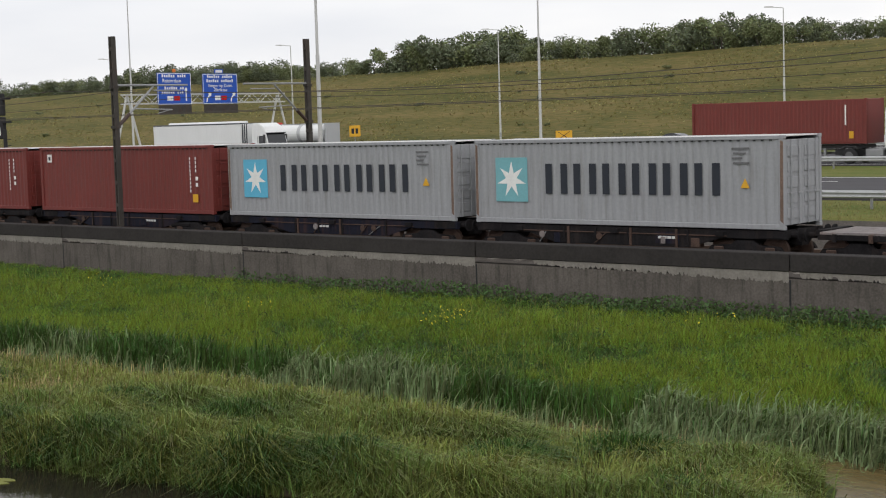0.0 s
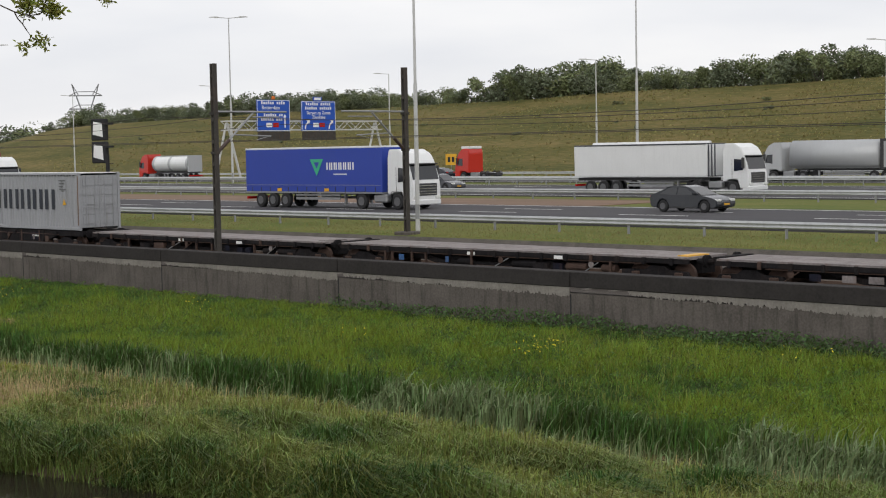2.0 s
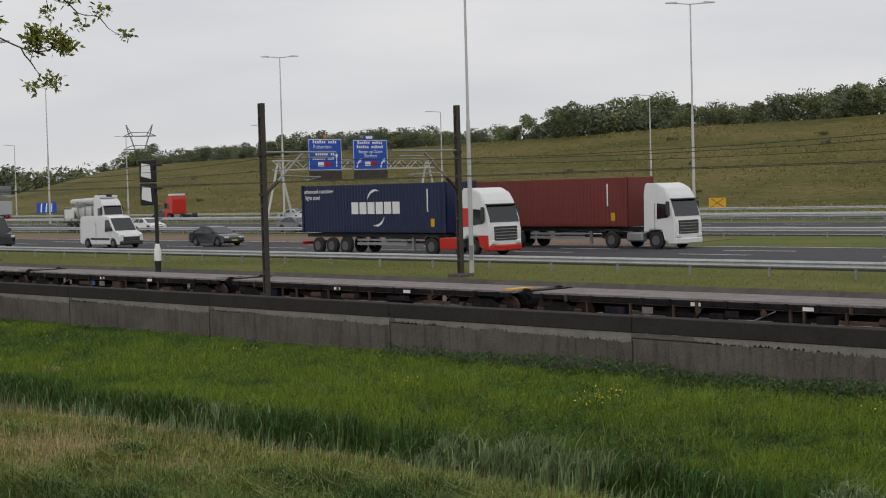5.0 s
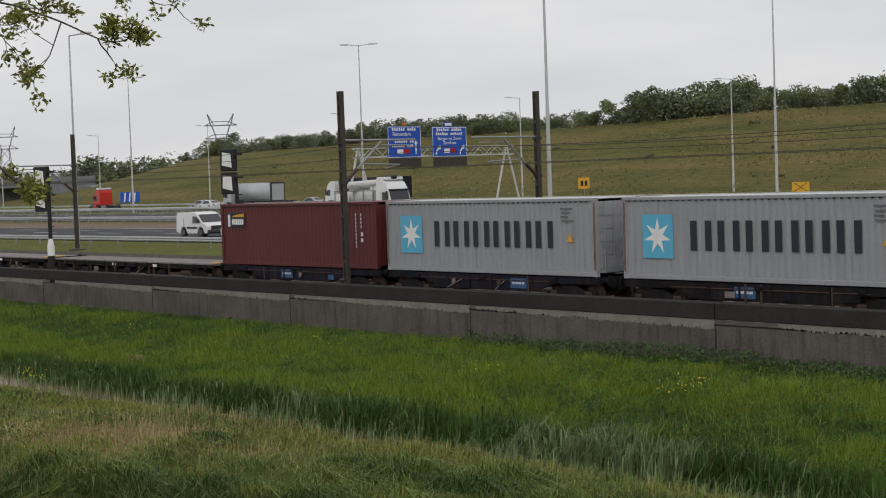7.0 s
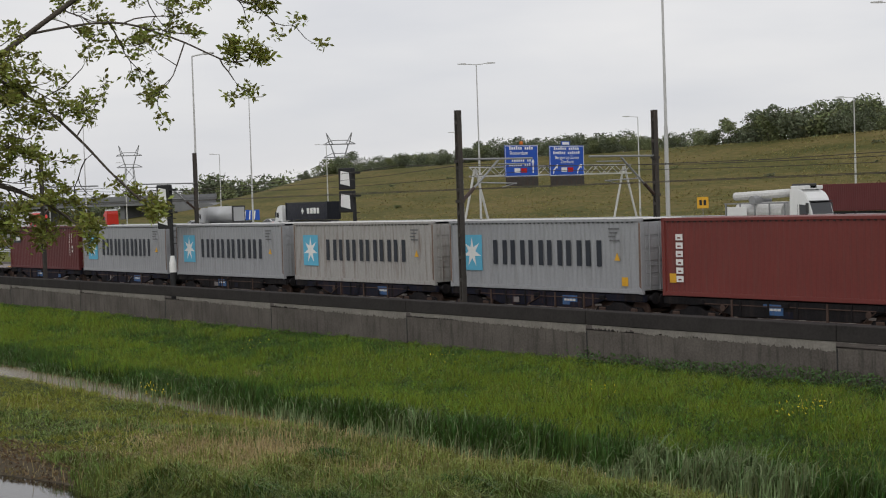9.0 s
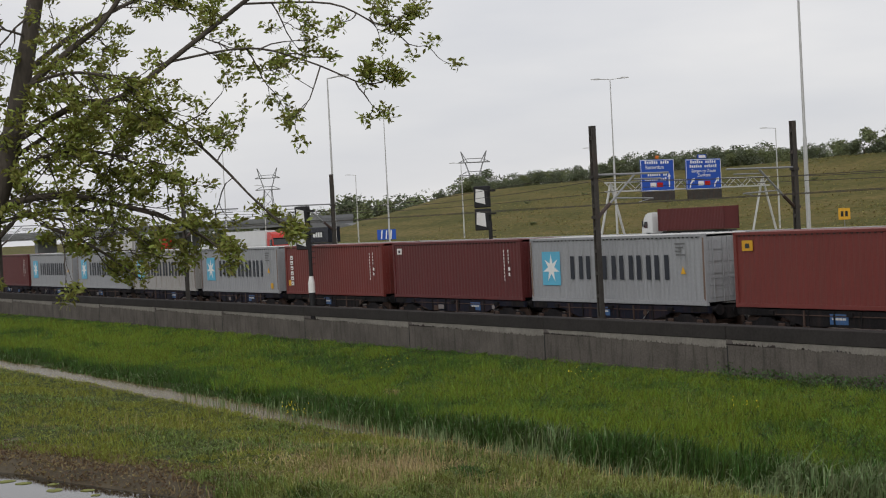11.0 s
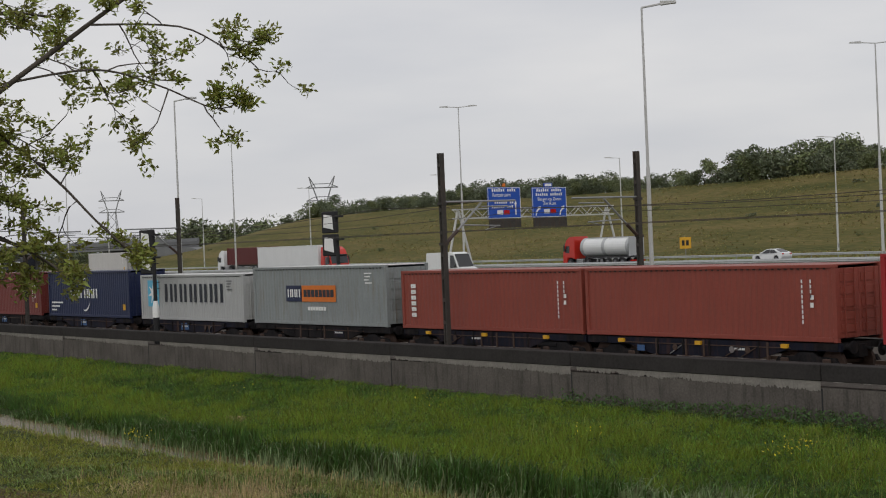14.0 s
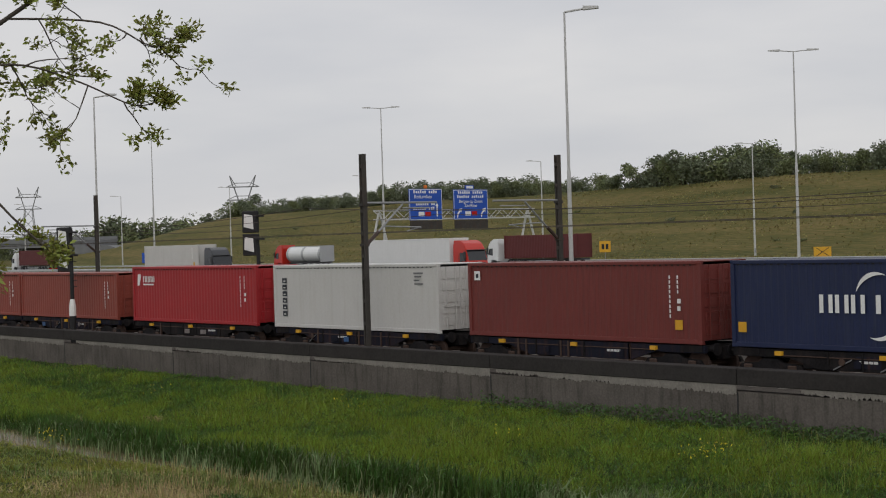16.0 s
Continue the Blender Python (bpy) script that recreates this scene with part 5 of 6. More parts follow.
def crane_truck(front, speed, y):
    v = lorry(front, speed, y, WHITE, "tractor", None, "white works lorry with pipes and machinery on its bed")
    part("bed", box(-9.0, -2.4, 0.1, 2.4, 0.95, 1.15), DPLAST, v)
    part("drum", rod((-8.3, 1.25, 2.1), (-3.4, 1.25, 2.0), 0.7, 0.85, seg=16), M["roof"], v, "pale drum tank")
    part("frame_rail", box(-9.0, -2.5, 0.15, 0.25, 2.7, 2.8), M["steel"], v)
    part("frame_rail", box(-9.0, -2.5, 2.25, 2.35, 2.7, 2.8), M["steel"], v)
    for k in range(5):
        for yy in (0.15, 2.25):
            part("frame_post", box(-8.9 + 1.5 * k, -8.8 + 1.5 * k, yy, yy + 0.1, 1.1, 2.75), M["steel"], v)
    part("boom_pipe", rod((-8.8, 1.25, 3.3), (-2.6, 1.25, 3.5), 0.32, seg=10), M["roof"], v, "pale boom pipe")
    part("boom_end", box(-2.7, -0.9, 0.85, 1.65, 3.75, 4.15, 0.05), DPLAST, v, "black boom end")
    part("cabinet", box(-8.6, -6.6, 0.05, 0.15, 1.5, 2.5, 0.02), WHITE, v)
    part("hose_reel", rod((-6.2, 0.3, 3.0), (-6.2, 2.2, 3.0), 0.35, seg=12), M["steel"], v)
    wheels(v, (-6.3, -7.6), 0.5, 2.5, 0.3)
    return v


def build_traffic():
    lorry(-112.1, 21.9, 66.6, WHITE, "curtain", BLUE_TARP, "white lorry with blue curtain-sided trailer")
    lorry(-104.6, 20.6, 96.0, WHITE, "tipper", WHITE, "white lorry with high white tipper trailer")
    lorry(-172.1, 23.3, 70.6, WHITE, "container", M["red_steel"], "white lorry carrying an oxide red container")
    lorry(-170.4, 21.94, 61.0, CAB_RED, "lettered", M["navy_steel"], "red and white lorry carrying a navy container", CAB_RED)
    lorry(-41.0, 22.0, 92.0, WHITE, "container", M["red_steel"], "lorry carrying a long dark red container")
    lorry(-409.0, 18.6, 96.0, CAB_RED, "curtain", WHITE, "red lorry with white box trailer")
    lorry(-485.3, 20.55, 96.0, DGREY, "container", M["white_steel"], "dark lorry carrying a white container")
    lorry(-144.7, -23.5, 131.0, CAB_RED, "tank", WHITE, "red lorry with white tank trailer")
    lorry(-79.3, -23.9, 131.0, CAB_RED, "tractor", None, "red lorry tractor without trailer")
    lorry(-37.0, -24.0, 131.0, SILVER, "silo", SILVER, "grey lorry with rounded tarpaulin trailer")
    lorry(-14.7, -23.4, 131.0, WHITE, "lettered_back", NAVY, "white lorry carrying a dark lettered container")
    lorry(110.8, -25.0, 131.0, WHITE, "container", M["dark_red_steel"], "white lorry carrying a dark red container")
    lorry(184.8, -23.85, 131.0, CAB_RED, "tank", WHITE, "red lorry with white tank trailer")
    lorry(245.0, -24.6, 131.0, WHITE, "container", M["dark_red_steel"], "white lorry carrying a dark red container")
    crane_truck(-241.0, 18.1, 91.5)
    van(-570.4, 32.23, 92.0, WHITE, "white high-roofed van on the motorway", 6.0, 2.75)
    car(-109.7, 30.8, 69.8, BLACKP, "dark grey saloon car on the motorway")
    car(-216.0, 24.6, 66.5, BLACKP, "black saloon car on the motorway")
    car(-211.2, 19.2, 91.5, GREYP, "grey hatchback car on the motorway")
    car(-139.0, 22.0, 97.5, DGREY, "dark grey hatchback car on the motorway", 0.08)
    car(-199.5, 22.0, 97.0, WHITE, "small white hatchback car on the motorway", 0.05)
    car(-241.8, 20.0, 92.0, WHITE, "white saloon car on the motorway")
    car(-238.8, 21.6, 58.8, WHITE, "white sport utility car on the motorway", 0.22)
    van(-280.5, 25.9, 62.2, WHITE, "small white panel van on the motorway", 4.4, 1.85)
    car(-56.0, -22.5, 131.5, WHITE, "white estate car on the motorway")
    car(-53.0, -23.5, 138.0, WHITE, "white saloon car on the motorway", 0.1)
    car(-63.5, -22.5, 134.8, SILVER, "silver estate car on the motorway")
    car(-27.0, -24.0, 138.0, SILVER, "silver saloon car on the motorway")
    car(198.0, -23.0, 138.0, WHITE, "white saloon car on the motorway")
    car(-90.0, -24.0, 136.0, NAVY, "dark blue car on the motorway")
    van(-230.0, 23.4, 58.8, NAVY, "dark navy delivery van with orange lettering blocks", 5.9, 2.5, "orange")
    van(-216.5, 23.3, 62.2, WHITE, "white delivery van on the motorway", 5.6, 2.4)


build_traffic()


# ---- vegetation ----
rng = np.random.default_rng(7)


def leaf_material(name, color, island=0.3, rough=0.6, translucent=0.25):
    m = mat(name, color, rough, 0, 0.12, 0.5, 6, 0, island=island, spec=0.25)
    n, l = m.node_tree.nodes, m.node_tree.links
    b, out = n["Principled BSDF"], n["Material Output"]
    tr = n.new("ShaderNodeBsdfTranslucent")
    mx = n.new("ShaderNodeMixShader")
    mx.inputs[0].default_value = translucent
    src = b.inputs["Base Color"].links[0].from_socket
    l.new(src, tr.inputs["Color"])
    l.new(b.outputs[0], mx.inputs[1])
    l.new(tr.outputs[0], mx.inputs[2])
    l.new(mx.outputs[0], out.inputs["Surface"])
    return m


def mesh_arrays(name, verts, faces, material):
    """A mesh from arrays: verts (n, 3) and faces (m, k)."""
    me = bpy.data.meshes.new(name)
    k = faces.shape[1]
    me.vertices.add(len(verts))
    me.vertices.foreach_set("co", verts.astype(np.float32).ravel())
    me.loops.add(faces.size)
    me.loops.foreach_set("vertex_index", faces.astype(np.int32).ravel())
    me.polygons.add(len(faces))
    me.polygons.foreach_set("loop_start", np.arange(0, faces.size, k, dtype=np.int32))
    me.update(calc_edges=True)
    me.validate()
    me.materials.append(material)
    return me


def vnoise(x, y, s, seed):
    """Smooth value noise on arrays, 0..1."""
    r = np.random.default_rng(seed)
    t = r.random((64, 64))
    u, v = x * s, y * s
    i, j = np.floor(u).astype(int), np.floor(v).astype(int)
    fu, fv = u - i, v - j
    fu, fv = fu * fu * (3 - 2 * fu), fv * fv * (3 - 2 * fv)
    a = t[i % 64, j % 64] * (1 - fu) + t[(i + 1) % 64, j % 64] * fu
    b = t[i % 64, (j + 1) % 64] * (1 - fu) + t[(i + 1) % 64, (j + 1) % 64] * fu
    return a * (1 - fv) + b * fv




def ground_many(x, y):
    return np.array([ground_z(a, b) for a, b in zip(x, y)])


def blades(name, x, y, h, w, lean, material, label, wind=(0.25, -0.1), droop=0.45, simple=False, out=None):
    """Grass blades as one object of stuff: bent strips, or plain tapering blades where simple."""
    n = len(x)
    z = ground_many(x, y) - 0.03
    a = rng.random(n) * 2 * math.pi
    dx, dy = (np.cos(a), np.sin(a)) if out is None else out
    lx = (dx * lean * rng.random(n) + wind[0] * h * rng.random(n))
    ly = (dy * lean * rng.random(n) + wind[1] * h * rng.random(n))
    b = rng.random(n) * math.pi
    wx, wy = np.cos(b) * w / 2, np.sin(b) * w / 2
    if simple:
        v = np.zeros((n, 3, 3))
        v[:, 0] = np.stack([x - wx, y - wy, z], 1)
        v[:, 1] = np.stack([x + wx, y + wy, z], 1)
        v[:, 2] = np.stack([x + lx, y + ly, z + h], 1)
        f = np.arange(n * 3).reshape(n, 3)
    else:
        # the blade rises, then bends over and hangs by its droop
        bend = droop * rng.random(n)
        v = np.zeros((n, 5, 3))
        v[:, 0] = np.stack([x - wx, y - wy, z], 1)
        v[:, 1] = np.stack([x + wx, y + wy, z], 1)
        mz = z + h * (0.62 + 0.12 * bend)
        v[:, 2] = np.stack([x + lx * 0.4 - wx * 0.8, y + ly * 0.4 - wy * 0.8, mz], 1)
        v[:, 3] = np.stack([x + lx * 0.4 + wx * 0.8, y + ly * 0.4 + wy * 0.8, mz], 1)
        reach = 1.25 + 0.9 * bend
        v[:, 4] = np.stack([x + lx * reach, y + ly * reach, z + h * (1 - 0.55 * bend)], 1)
        base = (np.arange(n) * 5)[:, None]
        f = np.concatenate([base + np.array([[0, 1, 3]]), base + np.array([[0, 3, 2]]), base + np.array([[2, 3, 4]])], 0)
    ob = new(name, mesh_arrays(name, v.reshape(-1, 3), f, material))
    return tagged(ob, label, "grass", kind="stuff")


def scatter(n, x0, x1, y0, y1, keep, bias=0.0):
    """Points in a strip, denser towards the right end by bias; keep(x, y) gives the chance of each."""
    u = rng.random(n) ** (1.0 / (1.0 + bias))
    x, y = x0 + (x1 - x0) * u, y0 + (y1 - y0) * rng.random(n)
    k = rng.random(n) < keep(x, y)
    return x[k], y[k]


G_MEADOW = leaf_material("lush_meadow_blades", (0.165, 0.232, 0.028), 0.5, translucent=0.22)
G_LAWN = leaf_material("short_bank_lawn_blades", (0.215, 0.235, 0.038), 0.4, translucent=0.22)
G_MID = leaf_material("mid_green_blades", (0.105, 0.180, 0.027), 0.5, translucent=0.22)
G_DEEP = leaf_material("deep_green_blades", (0.056, 0.112, 0.023), 0.5, translucent=0.2)
G_REED = leaf_material("blue_green_reed", (0.195, 0.255, 0.120), 0.45, 0.42, translucent=0.2)
G_BANK = leaf_material("olive_bank_blades", (0.225, 0.255, 0.064), 0.5, translucent=0.22)
G_DRY = leaf_material("dry_straw_blades", (0.42, 0.335, 0.165), 0.3, translucent=0.25)
G_SEDGE = leaf_material("grey_green_sedge", (0.150, 0.200, 0.050), 0.6, translucent=0.2)
G_VERGE = leaf_material("dry_verge_blades", (0.22, 0.195, 0.075), 0.35)
G_FOOT_SHADE = leaf_material("reed_shade_stalks", (0.045, 0.036, 0.020), 0.4)
G_WEED = leaf_material("dark_weed_leaves", (0.060, 0.105, 0.034), 0.45)


def clump(x, y, share, count, spread):
    """Draw a share of the points together into tufts."""
    n = len(x)
    c = rng.integers(0, n, count)
    near = c[np.argsort(x[c])]
    pick = np.flatnonzero(rng.random(n) < share)
    at = np.clip(np.searchsorted(x[near], x[pick]) + rng.integers(-40, 40, len(pick)), 0, count - 1)
    cx, cy = x[near[at]].copy(), y[near[at]].copy()
    x[pick] = cx + rng.normal(0, spread, len(pick))
    y[pick] = cy + rng.normal(0, spread, len(pick))


def shore(x):
    """The pond's shore line along the bank."""
    return 17.85 + np.clip(0.2 * (x + 29), -0.8, 1.9) - np.minimum(9, 0.27 * np.clip(-40 - x, 0, None))


def build_grass():
    far = lambda x: np.clip((-x - 45) / 70, 0, 1)
    # meadow between the reeds and the wall: hummocks and hollows, brighter on the crown, deep green towards the ditch
    x, y = scatter(560000, -150, -6, 28.2, 39.4, lambda x, y: 0.40 + 0.60 * vnoise(x, y, 0.5, 1), 0.9)
    clump(x, y, 0.55, 26000, 0.11)
    streak = 0.6 * vnoise(x * 0.35, y * 1.3, 0.45, 3) + 0.4 * vnoise(x, y, 0.55, 18)
    tuft = vnoise(x, y, 1.1, 17)
    edge = np.clip((30.0 - y) / 1.5, 0, 1)
    h = (0.12 + 0.16 * rng.random(len(x))) * (0.35 + 0.9 * tuft + 0.75 * streak) * (1 + 0.7 * edge) * (1 - 0.45 * np.clip((y - 37.2) / 1.6, 0, 1))
    h *= 0.5 + 1.0 * vnoise(x, y, 3.1, 40)
    w = 0.030 + 0.030 * far(x)
    edge = edge + 0.8 * np.clip((y - 37.6) / 1.4, 0, 1)
    # taller tufts toned brighter, hollows darker: light and shade in the colour
    tone = streak + 0.55 * (vnoise(x, y, 3.1, 40) - 0.5) + 0.3 * (tuft - 0.5) - 0.26 * np.clip(edge, 0, 1) + 0.08 * rng.normal(size=len(x))
    for sel, m, label in ((tone > 0.50, G_MEADOW, "bright yellow-green meadow grass below the wall"),
                          ((tone <= 0.50) & (tone > 0.30), G_MID, "lush green meadow grass below the wall"),
                          (tone <= 0.30, G_DEEP, "deep green meadow grass with the shade of hollows in its colour")):
        blades("meadow_grass", x[sel], y[sel], h[sel], w[sel], 0.34, m, label, simple=True)
    # small leafy herbs among the grass
    for k, m in enumerate((G_MID, G_WEED)):
        n = 24000
        x = -95 + 88 * rng.random(n) ** 0.6
        y = 28.8 + 10.2 * rng.random(n)
        clump(x, y, 0.9, 2600, 0.10)
        c = np.stack([x, y, ground_many(x, y) + 0.05 + 0.24 * rng.random(n)], 1)
        V, F = leaf_cloud(n, 0.038, lambda q, j: c, 62 + k, 0.9)
        tagged(new("meadow_herbs", mesh_arrays("meadow_herbs", V, F, m)), "small leafy herbs scattered through the meadow", "herbs", kind="stuff")
    # thin pale seed stalks and bleached patches
    x, y = scatter(7000, -110, -8, 28.9, 38.5, lambda x, y: vnoise(x, y, 0.3, 9) > 0.55, 0.8)
    blades("seed_stalks", x, y, 0.40 + 0.25 * rng.random(len(x)), np.full(len(x), 0.012), 0.25, G_BANK, "thin pale seed stalks in the meadow")
    x, y = scatter(40000, -62, -24, 29.4, 31.2, lambda x, y: vnoise(x * 0.6, y, 0.55, 41) > 0.90, 0.5)
    blades("bleached_grass", x, y, 0.20 + 0.22 * rng.random(len(x)), np.full(len(x), 0.022), 0.35, G_DRY, "bleached dead grass in small patches", droop=0.9)
    # dark brown blades that paint the shadow line at the foot of the reeds
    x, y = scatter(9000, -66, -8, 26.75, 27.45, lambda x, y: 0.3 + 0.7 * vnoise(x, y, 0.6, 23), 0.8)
    blades("dead_reeds", x, y, 0.12 + 0.2 * rng.random(len(x)), np.full(len(x), 0.05), 0.25, G_FOOT_SHADE, "dark stalks standing in for the shade at the foot of the reeds")
    # reeds along the ditch, in stands with dark gaps
    x, y = scatter(60000, -120, -8, 27.1, 28.7, lambda x, y: (0.05 + 1.2 * np.clip(vnoise(x, y * 0.6, 0.7, 4) - 0.22, 0, 1)) * np.clip((y - 26.9) / 0.5, 0, 1), 1.1)
    clump(x, y, 0.75, 1500, 0.13)
    tall = 0.45 + 0.38 * np.clip((x + 60) / 26, 0, 1)
    h = (0.50 + 0.75 * rng.random(len(x)) ** 1.3) * tall * (0.65 + 0.7 * vnoise(x, y, 0.55, 19))
    pale = rng.random(len(x)) < 0.06 + 0.80 * (vnoise(x, y * 0.5, 0.35, 42) > 0.38) * np.clip((x + 44) / 6, 0, 1)
    blades("reeds", x[pale], y[pale], h[pale], np.full(pale.sum(), 0.042), 0.34, G_REED, "blue-green reeds along the ditch", (0.35, -0.05), 0.6)
    blades("reeds", x[~pale], y[~pale], h[~pale], np.full((~pale).sum(), 0.032), 0.38, G_DEEP, "dark green reeds along the ditch", (0.35, -0.05), 0.7)
    # sparse reeds standing in the water
    x, y = scatter(4200, -66, -15, 25.6, 27.3, lambda x, y: 0.3 + 0.5 * vnoise(x, y, 0.7, 5), 0.8)
    blades("reeds", x, y, 0.55 + 0.6 * rng.random(len(x)), np.full(len(x), 0.030), 0.25, G_REED, "sparse reeds standing in the ditch water", (0.3, -0.05), 0.5)
    # near bank
    mown = lambda x: np.clip((-x - 38) / 6, 0, 1)
    end = lambda x, y: np.clip((-11.9 - 0.8 * np.clip(y - 23.5, 0, None) - x) / 0.6, 0, 1)
    dry_patch = lambda x, y: np.exp(-(((x + 37.0) / 4.2) ** 2 + ((y - 21.6) / 2.2) ** 2))
    x, y = scatter(230000, -100, -11, 11.0, 26.0, lambda x, y: (y > shore(x) - 0.35 + 1.9 * mown(x)) * end(x, y) * (0.40 + 0.60 * vnoise(x, y, 0.6, 6)) * (1 - 0.8 * dry_patch(x, y)), 0.9)
    clump(x, y, 0.6, 9000, 0.12)
    front = np.clip((shore(x) + 2.2 - y) / 2.0, 0, 1) * (1 - mown(x))
    h = (0.22 + 0.30 * rng.random(len(x))) * (0.35 + 0.7 * vnoise(x, y, 0.4, 8) + 0.6 * vnoise(x, y, 1.3, 43)) * (1 - 0.55 * mown(x))
    h *= 1 + 0.9 * front * vnoise(x, y, 0.5, 11)
    w = np.where(x < -42, 0.034, 0.024)
    tone = vnoise(x, y * 1.5, 0.30, 10) + 0.5 * (vnoise(x, y, 1.0, 44) - 0.5) - 0.30 * front + 0.12 * rng.normal(size=len(x))
    green = tone <= 0.50 - 0.22 * mown(x)
    lawn = ~green & (rng.random(len(x)) < mown(x) * 0.9)
    olive = ~green & ~lawn
    blades("bank_grass", x[green], y[green], h[green] * 1.1, w[green], 0.30, G_SEDGE, "green tussock grass on the ditch bank", (0.40, -0.15), 0.9)
    blades("bank_grass", x[lawn], y[lawn], h[lawn], w[lawn], 0.30, G_LAWN, "short yellow-green grass on the ditch bank", (0.3, -0.1), 0.8, True)
    blades("bank_grass", x[olive], y[olive], h[olive], w[olive], 0.34, G_BANK, "olive green grass on the ditch bank", (0.35, -0.1), 0.8)
    # dry straw
    x, y = scatter(42000, -62, -11.5, 16.8, 26.1, lambda x, y: (y > shore(x)) * end(x, y) * np.clip(0.95 * dry_patch(x, y) + 0.22 * (vnoise(x, y, 0.4, 12) > 0.70) + 0.25 * (y < shore(x) + 0.4) + 0.22 * (y > 24.6), 0, 1) * (1 - 0.75 * np.clip((-x - 42) / 8, 0, 1)), 0.3)
    blades("dry_straw", x, y, 0.15 + 0.60 * rng.random(len(x)) ** 2.0, np.full(len(x), 0.016), 0.30, G_DRY, "dry straw-coloured grass on the ditch bank", (0.25, 0.0), 0.8)
    n = 9000
    x, y = -37.0 + 2.6 * rng.normal(size=n), 21.3 + 1.2 * rng.normal(size=n)
    blades("dry_straw", x, y, 0.06 + 0.16 * rng.random(n), np.full(n, 0.03), 0.45, G_DRY, "flattened straw and dead grass on the bank", (0.6, 0.0), 1.0)
    # drooping tussocks: dense along the pond, looser on the crown and along the ditch side
    for k in range(84):
        u, v = rng.random(), rng.random()
        cx = -37.5 + 25 * u
        cy = float(shore(np.array(cx))) + (0.15 + 1.1 * v if k % 3 else 2.0 + 3.6 * v)
        if cy > 25.2 or float(end(np.array(cx), np.array(cy))) < 1:
            continue
        n, big = 620, 0.75 + 0.5 * rng.random()
        r = 0.65 * np.sqrt(rng.random(n)) * big
        a = rng.random(n) * 2 * math.pi
        x, y = cx + r * 1.5 * np.cos(a), cy + r * np.sin(a)
        kind = (G_DEEP, G_SEDGE, G_SEDGE, G_BANK)[k % 4]
        blades("tussock", x, y, (0.50 + 0.45 * rng.random(n)) * (1.1 - 0.6 * r) * big * (1.0 if k % 3 else 0.75), np.full(n, 0.024), 0.50, kind, "drooping tussock of green sedge by the water", (0.75, -0.25), 1.0, out=(r / 0.5 * np.cos(a), r / 0.5 * np.sin(a)))
    # tufts on the embankment slope
    x, y = scatter(42000, -330, -40, 152, 238, lambda x, y: 0.25 + 0.75 * (vnoise(x * 0.5, y, 0.16, 45) > 0.5), 0.3)
    blades("slope_grass", x, y, 0.10 + 0.22 * rng.random(len(x)), np.full(len(x), 0.45), 0.3, G_VERGE, "dry tufty grass on the embankment slope", simple=True)
    # brown litter on the bare bank
    n = 12000
    x = -64 + 28 * rng.random(n)
    y = shore(x) - 0.8 + 3.4 * rng.random(n)
    z = ground_many(x, y)
    k = z > -2.04
    c = np.stack([x[k], y[k], z[k] + 0.03], 1)
    V, F = leaf_cloud(len(c), 0.06, lambda q, m: c, 61, 1.0)
    tagged(new("leaf_litter", mesh_arrays("leaf_litter", V, F, leaf_material("brown_leaf_litter", (0.17, 0.125, 0.065), 0.5))), "brown dead stalks and leaf litter on the bank", "leaf litter", kind="stuff")
    # verge beyond the tracks
    x, y = scatter(56000, -150, -20, 50.4, 57.0, lambda x, y: 0.4 + 0.6 * vnoise(x, y, 0.4, 14), 0.5)
    blades("verge_grass", x, y, 0.05 + 0.09 * rng.random(len(x)), np.full(len(x), 0.03), 0.15, G_VERGE, "dry yellowish verge grass beyond the tracks", simple=True)



def leaf_cloud(n, size, shape, seed, elong=1.0):
    """n small leaves (two triangles each) at points given by shape(rng)."""
    r = np.random.default_rng(seed)
    c = shape(r, n)
    u = r.normal(size=(n, 3))
    u /= np.linalg.norm(u, axis=1)[:, None]
    v = np.cross(u, r.normal(size=(n, 3)))
    v /= np.linalg.norm(v, axis=1)[:, None]
    s = size * (0.6 + 0.8 * r.random(n))[:, None]
    V = np.stack([c - u * s * elong, c - v * s * 0.45, c + u * s * elong, c + v * s * 0.45], 1)
    f = (np.arange(n) * 4)[:, None] + np.array([[0, 1, 2, 3]])
    return V.reshape(-1, 3), f


build_grass()
# leaf colours lightened and greyed to carry the haze of distance
G_BUSH = leaf_material("hazed_hedge_leaves", (0.12, 0.142, 0.085), 0.4, translucent=0.15)
G_BUSH2 = leaf_material("hazed_mid_green_leaves", (0.15, 0.175, 0.080), 0.4, translucent=0.15)
BUSH_MESHES = []
for k in range(6):
    def lumps(r, n, k=k):
        q = np.random.default_rng(50 + k)
        m = 9
        cen = np.stack([q.normal(0, 1.5, m), q.normal(0, 1.2, m), 0.8 + 2.9 * q.random(m) ** 0.8], 1)
        rad = 0.7 + 0.75 * q.random(m)
        i = r.integers(0, m, n)
        d = r.normal(size=(n, 3))
        d /= np.linalg.norm(d, axis=1)[:, None]
        p = cen[i] + d * (rad[i] * (0.55 + 0.5 * r.random(n)))[:, None]
        p[:, 2] = np.maximum(p[:, 2], 0.05)
        return p
    V, F = leaf_cloud(2000, 0.17, lumps, 80 + k)
    BUSH_MESHES.append(mesh_arrays("crown", V, F, G_BUSH if k % 2 else G_BUSH2))


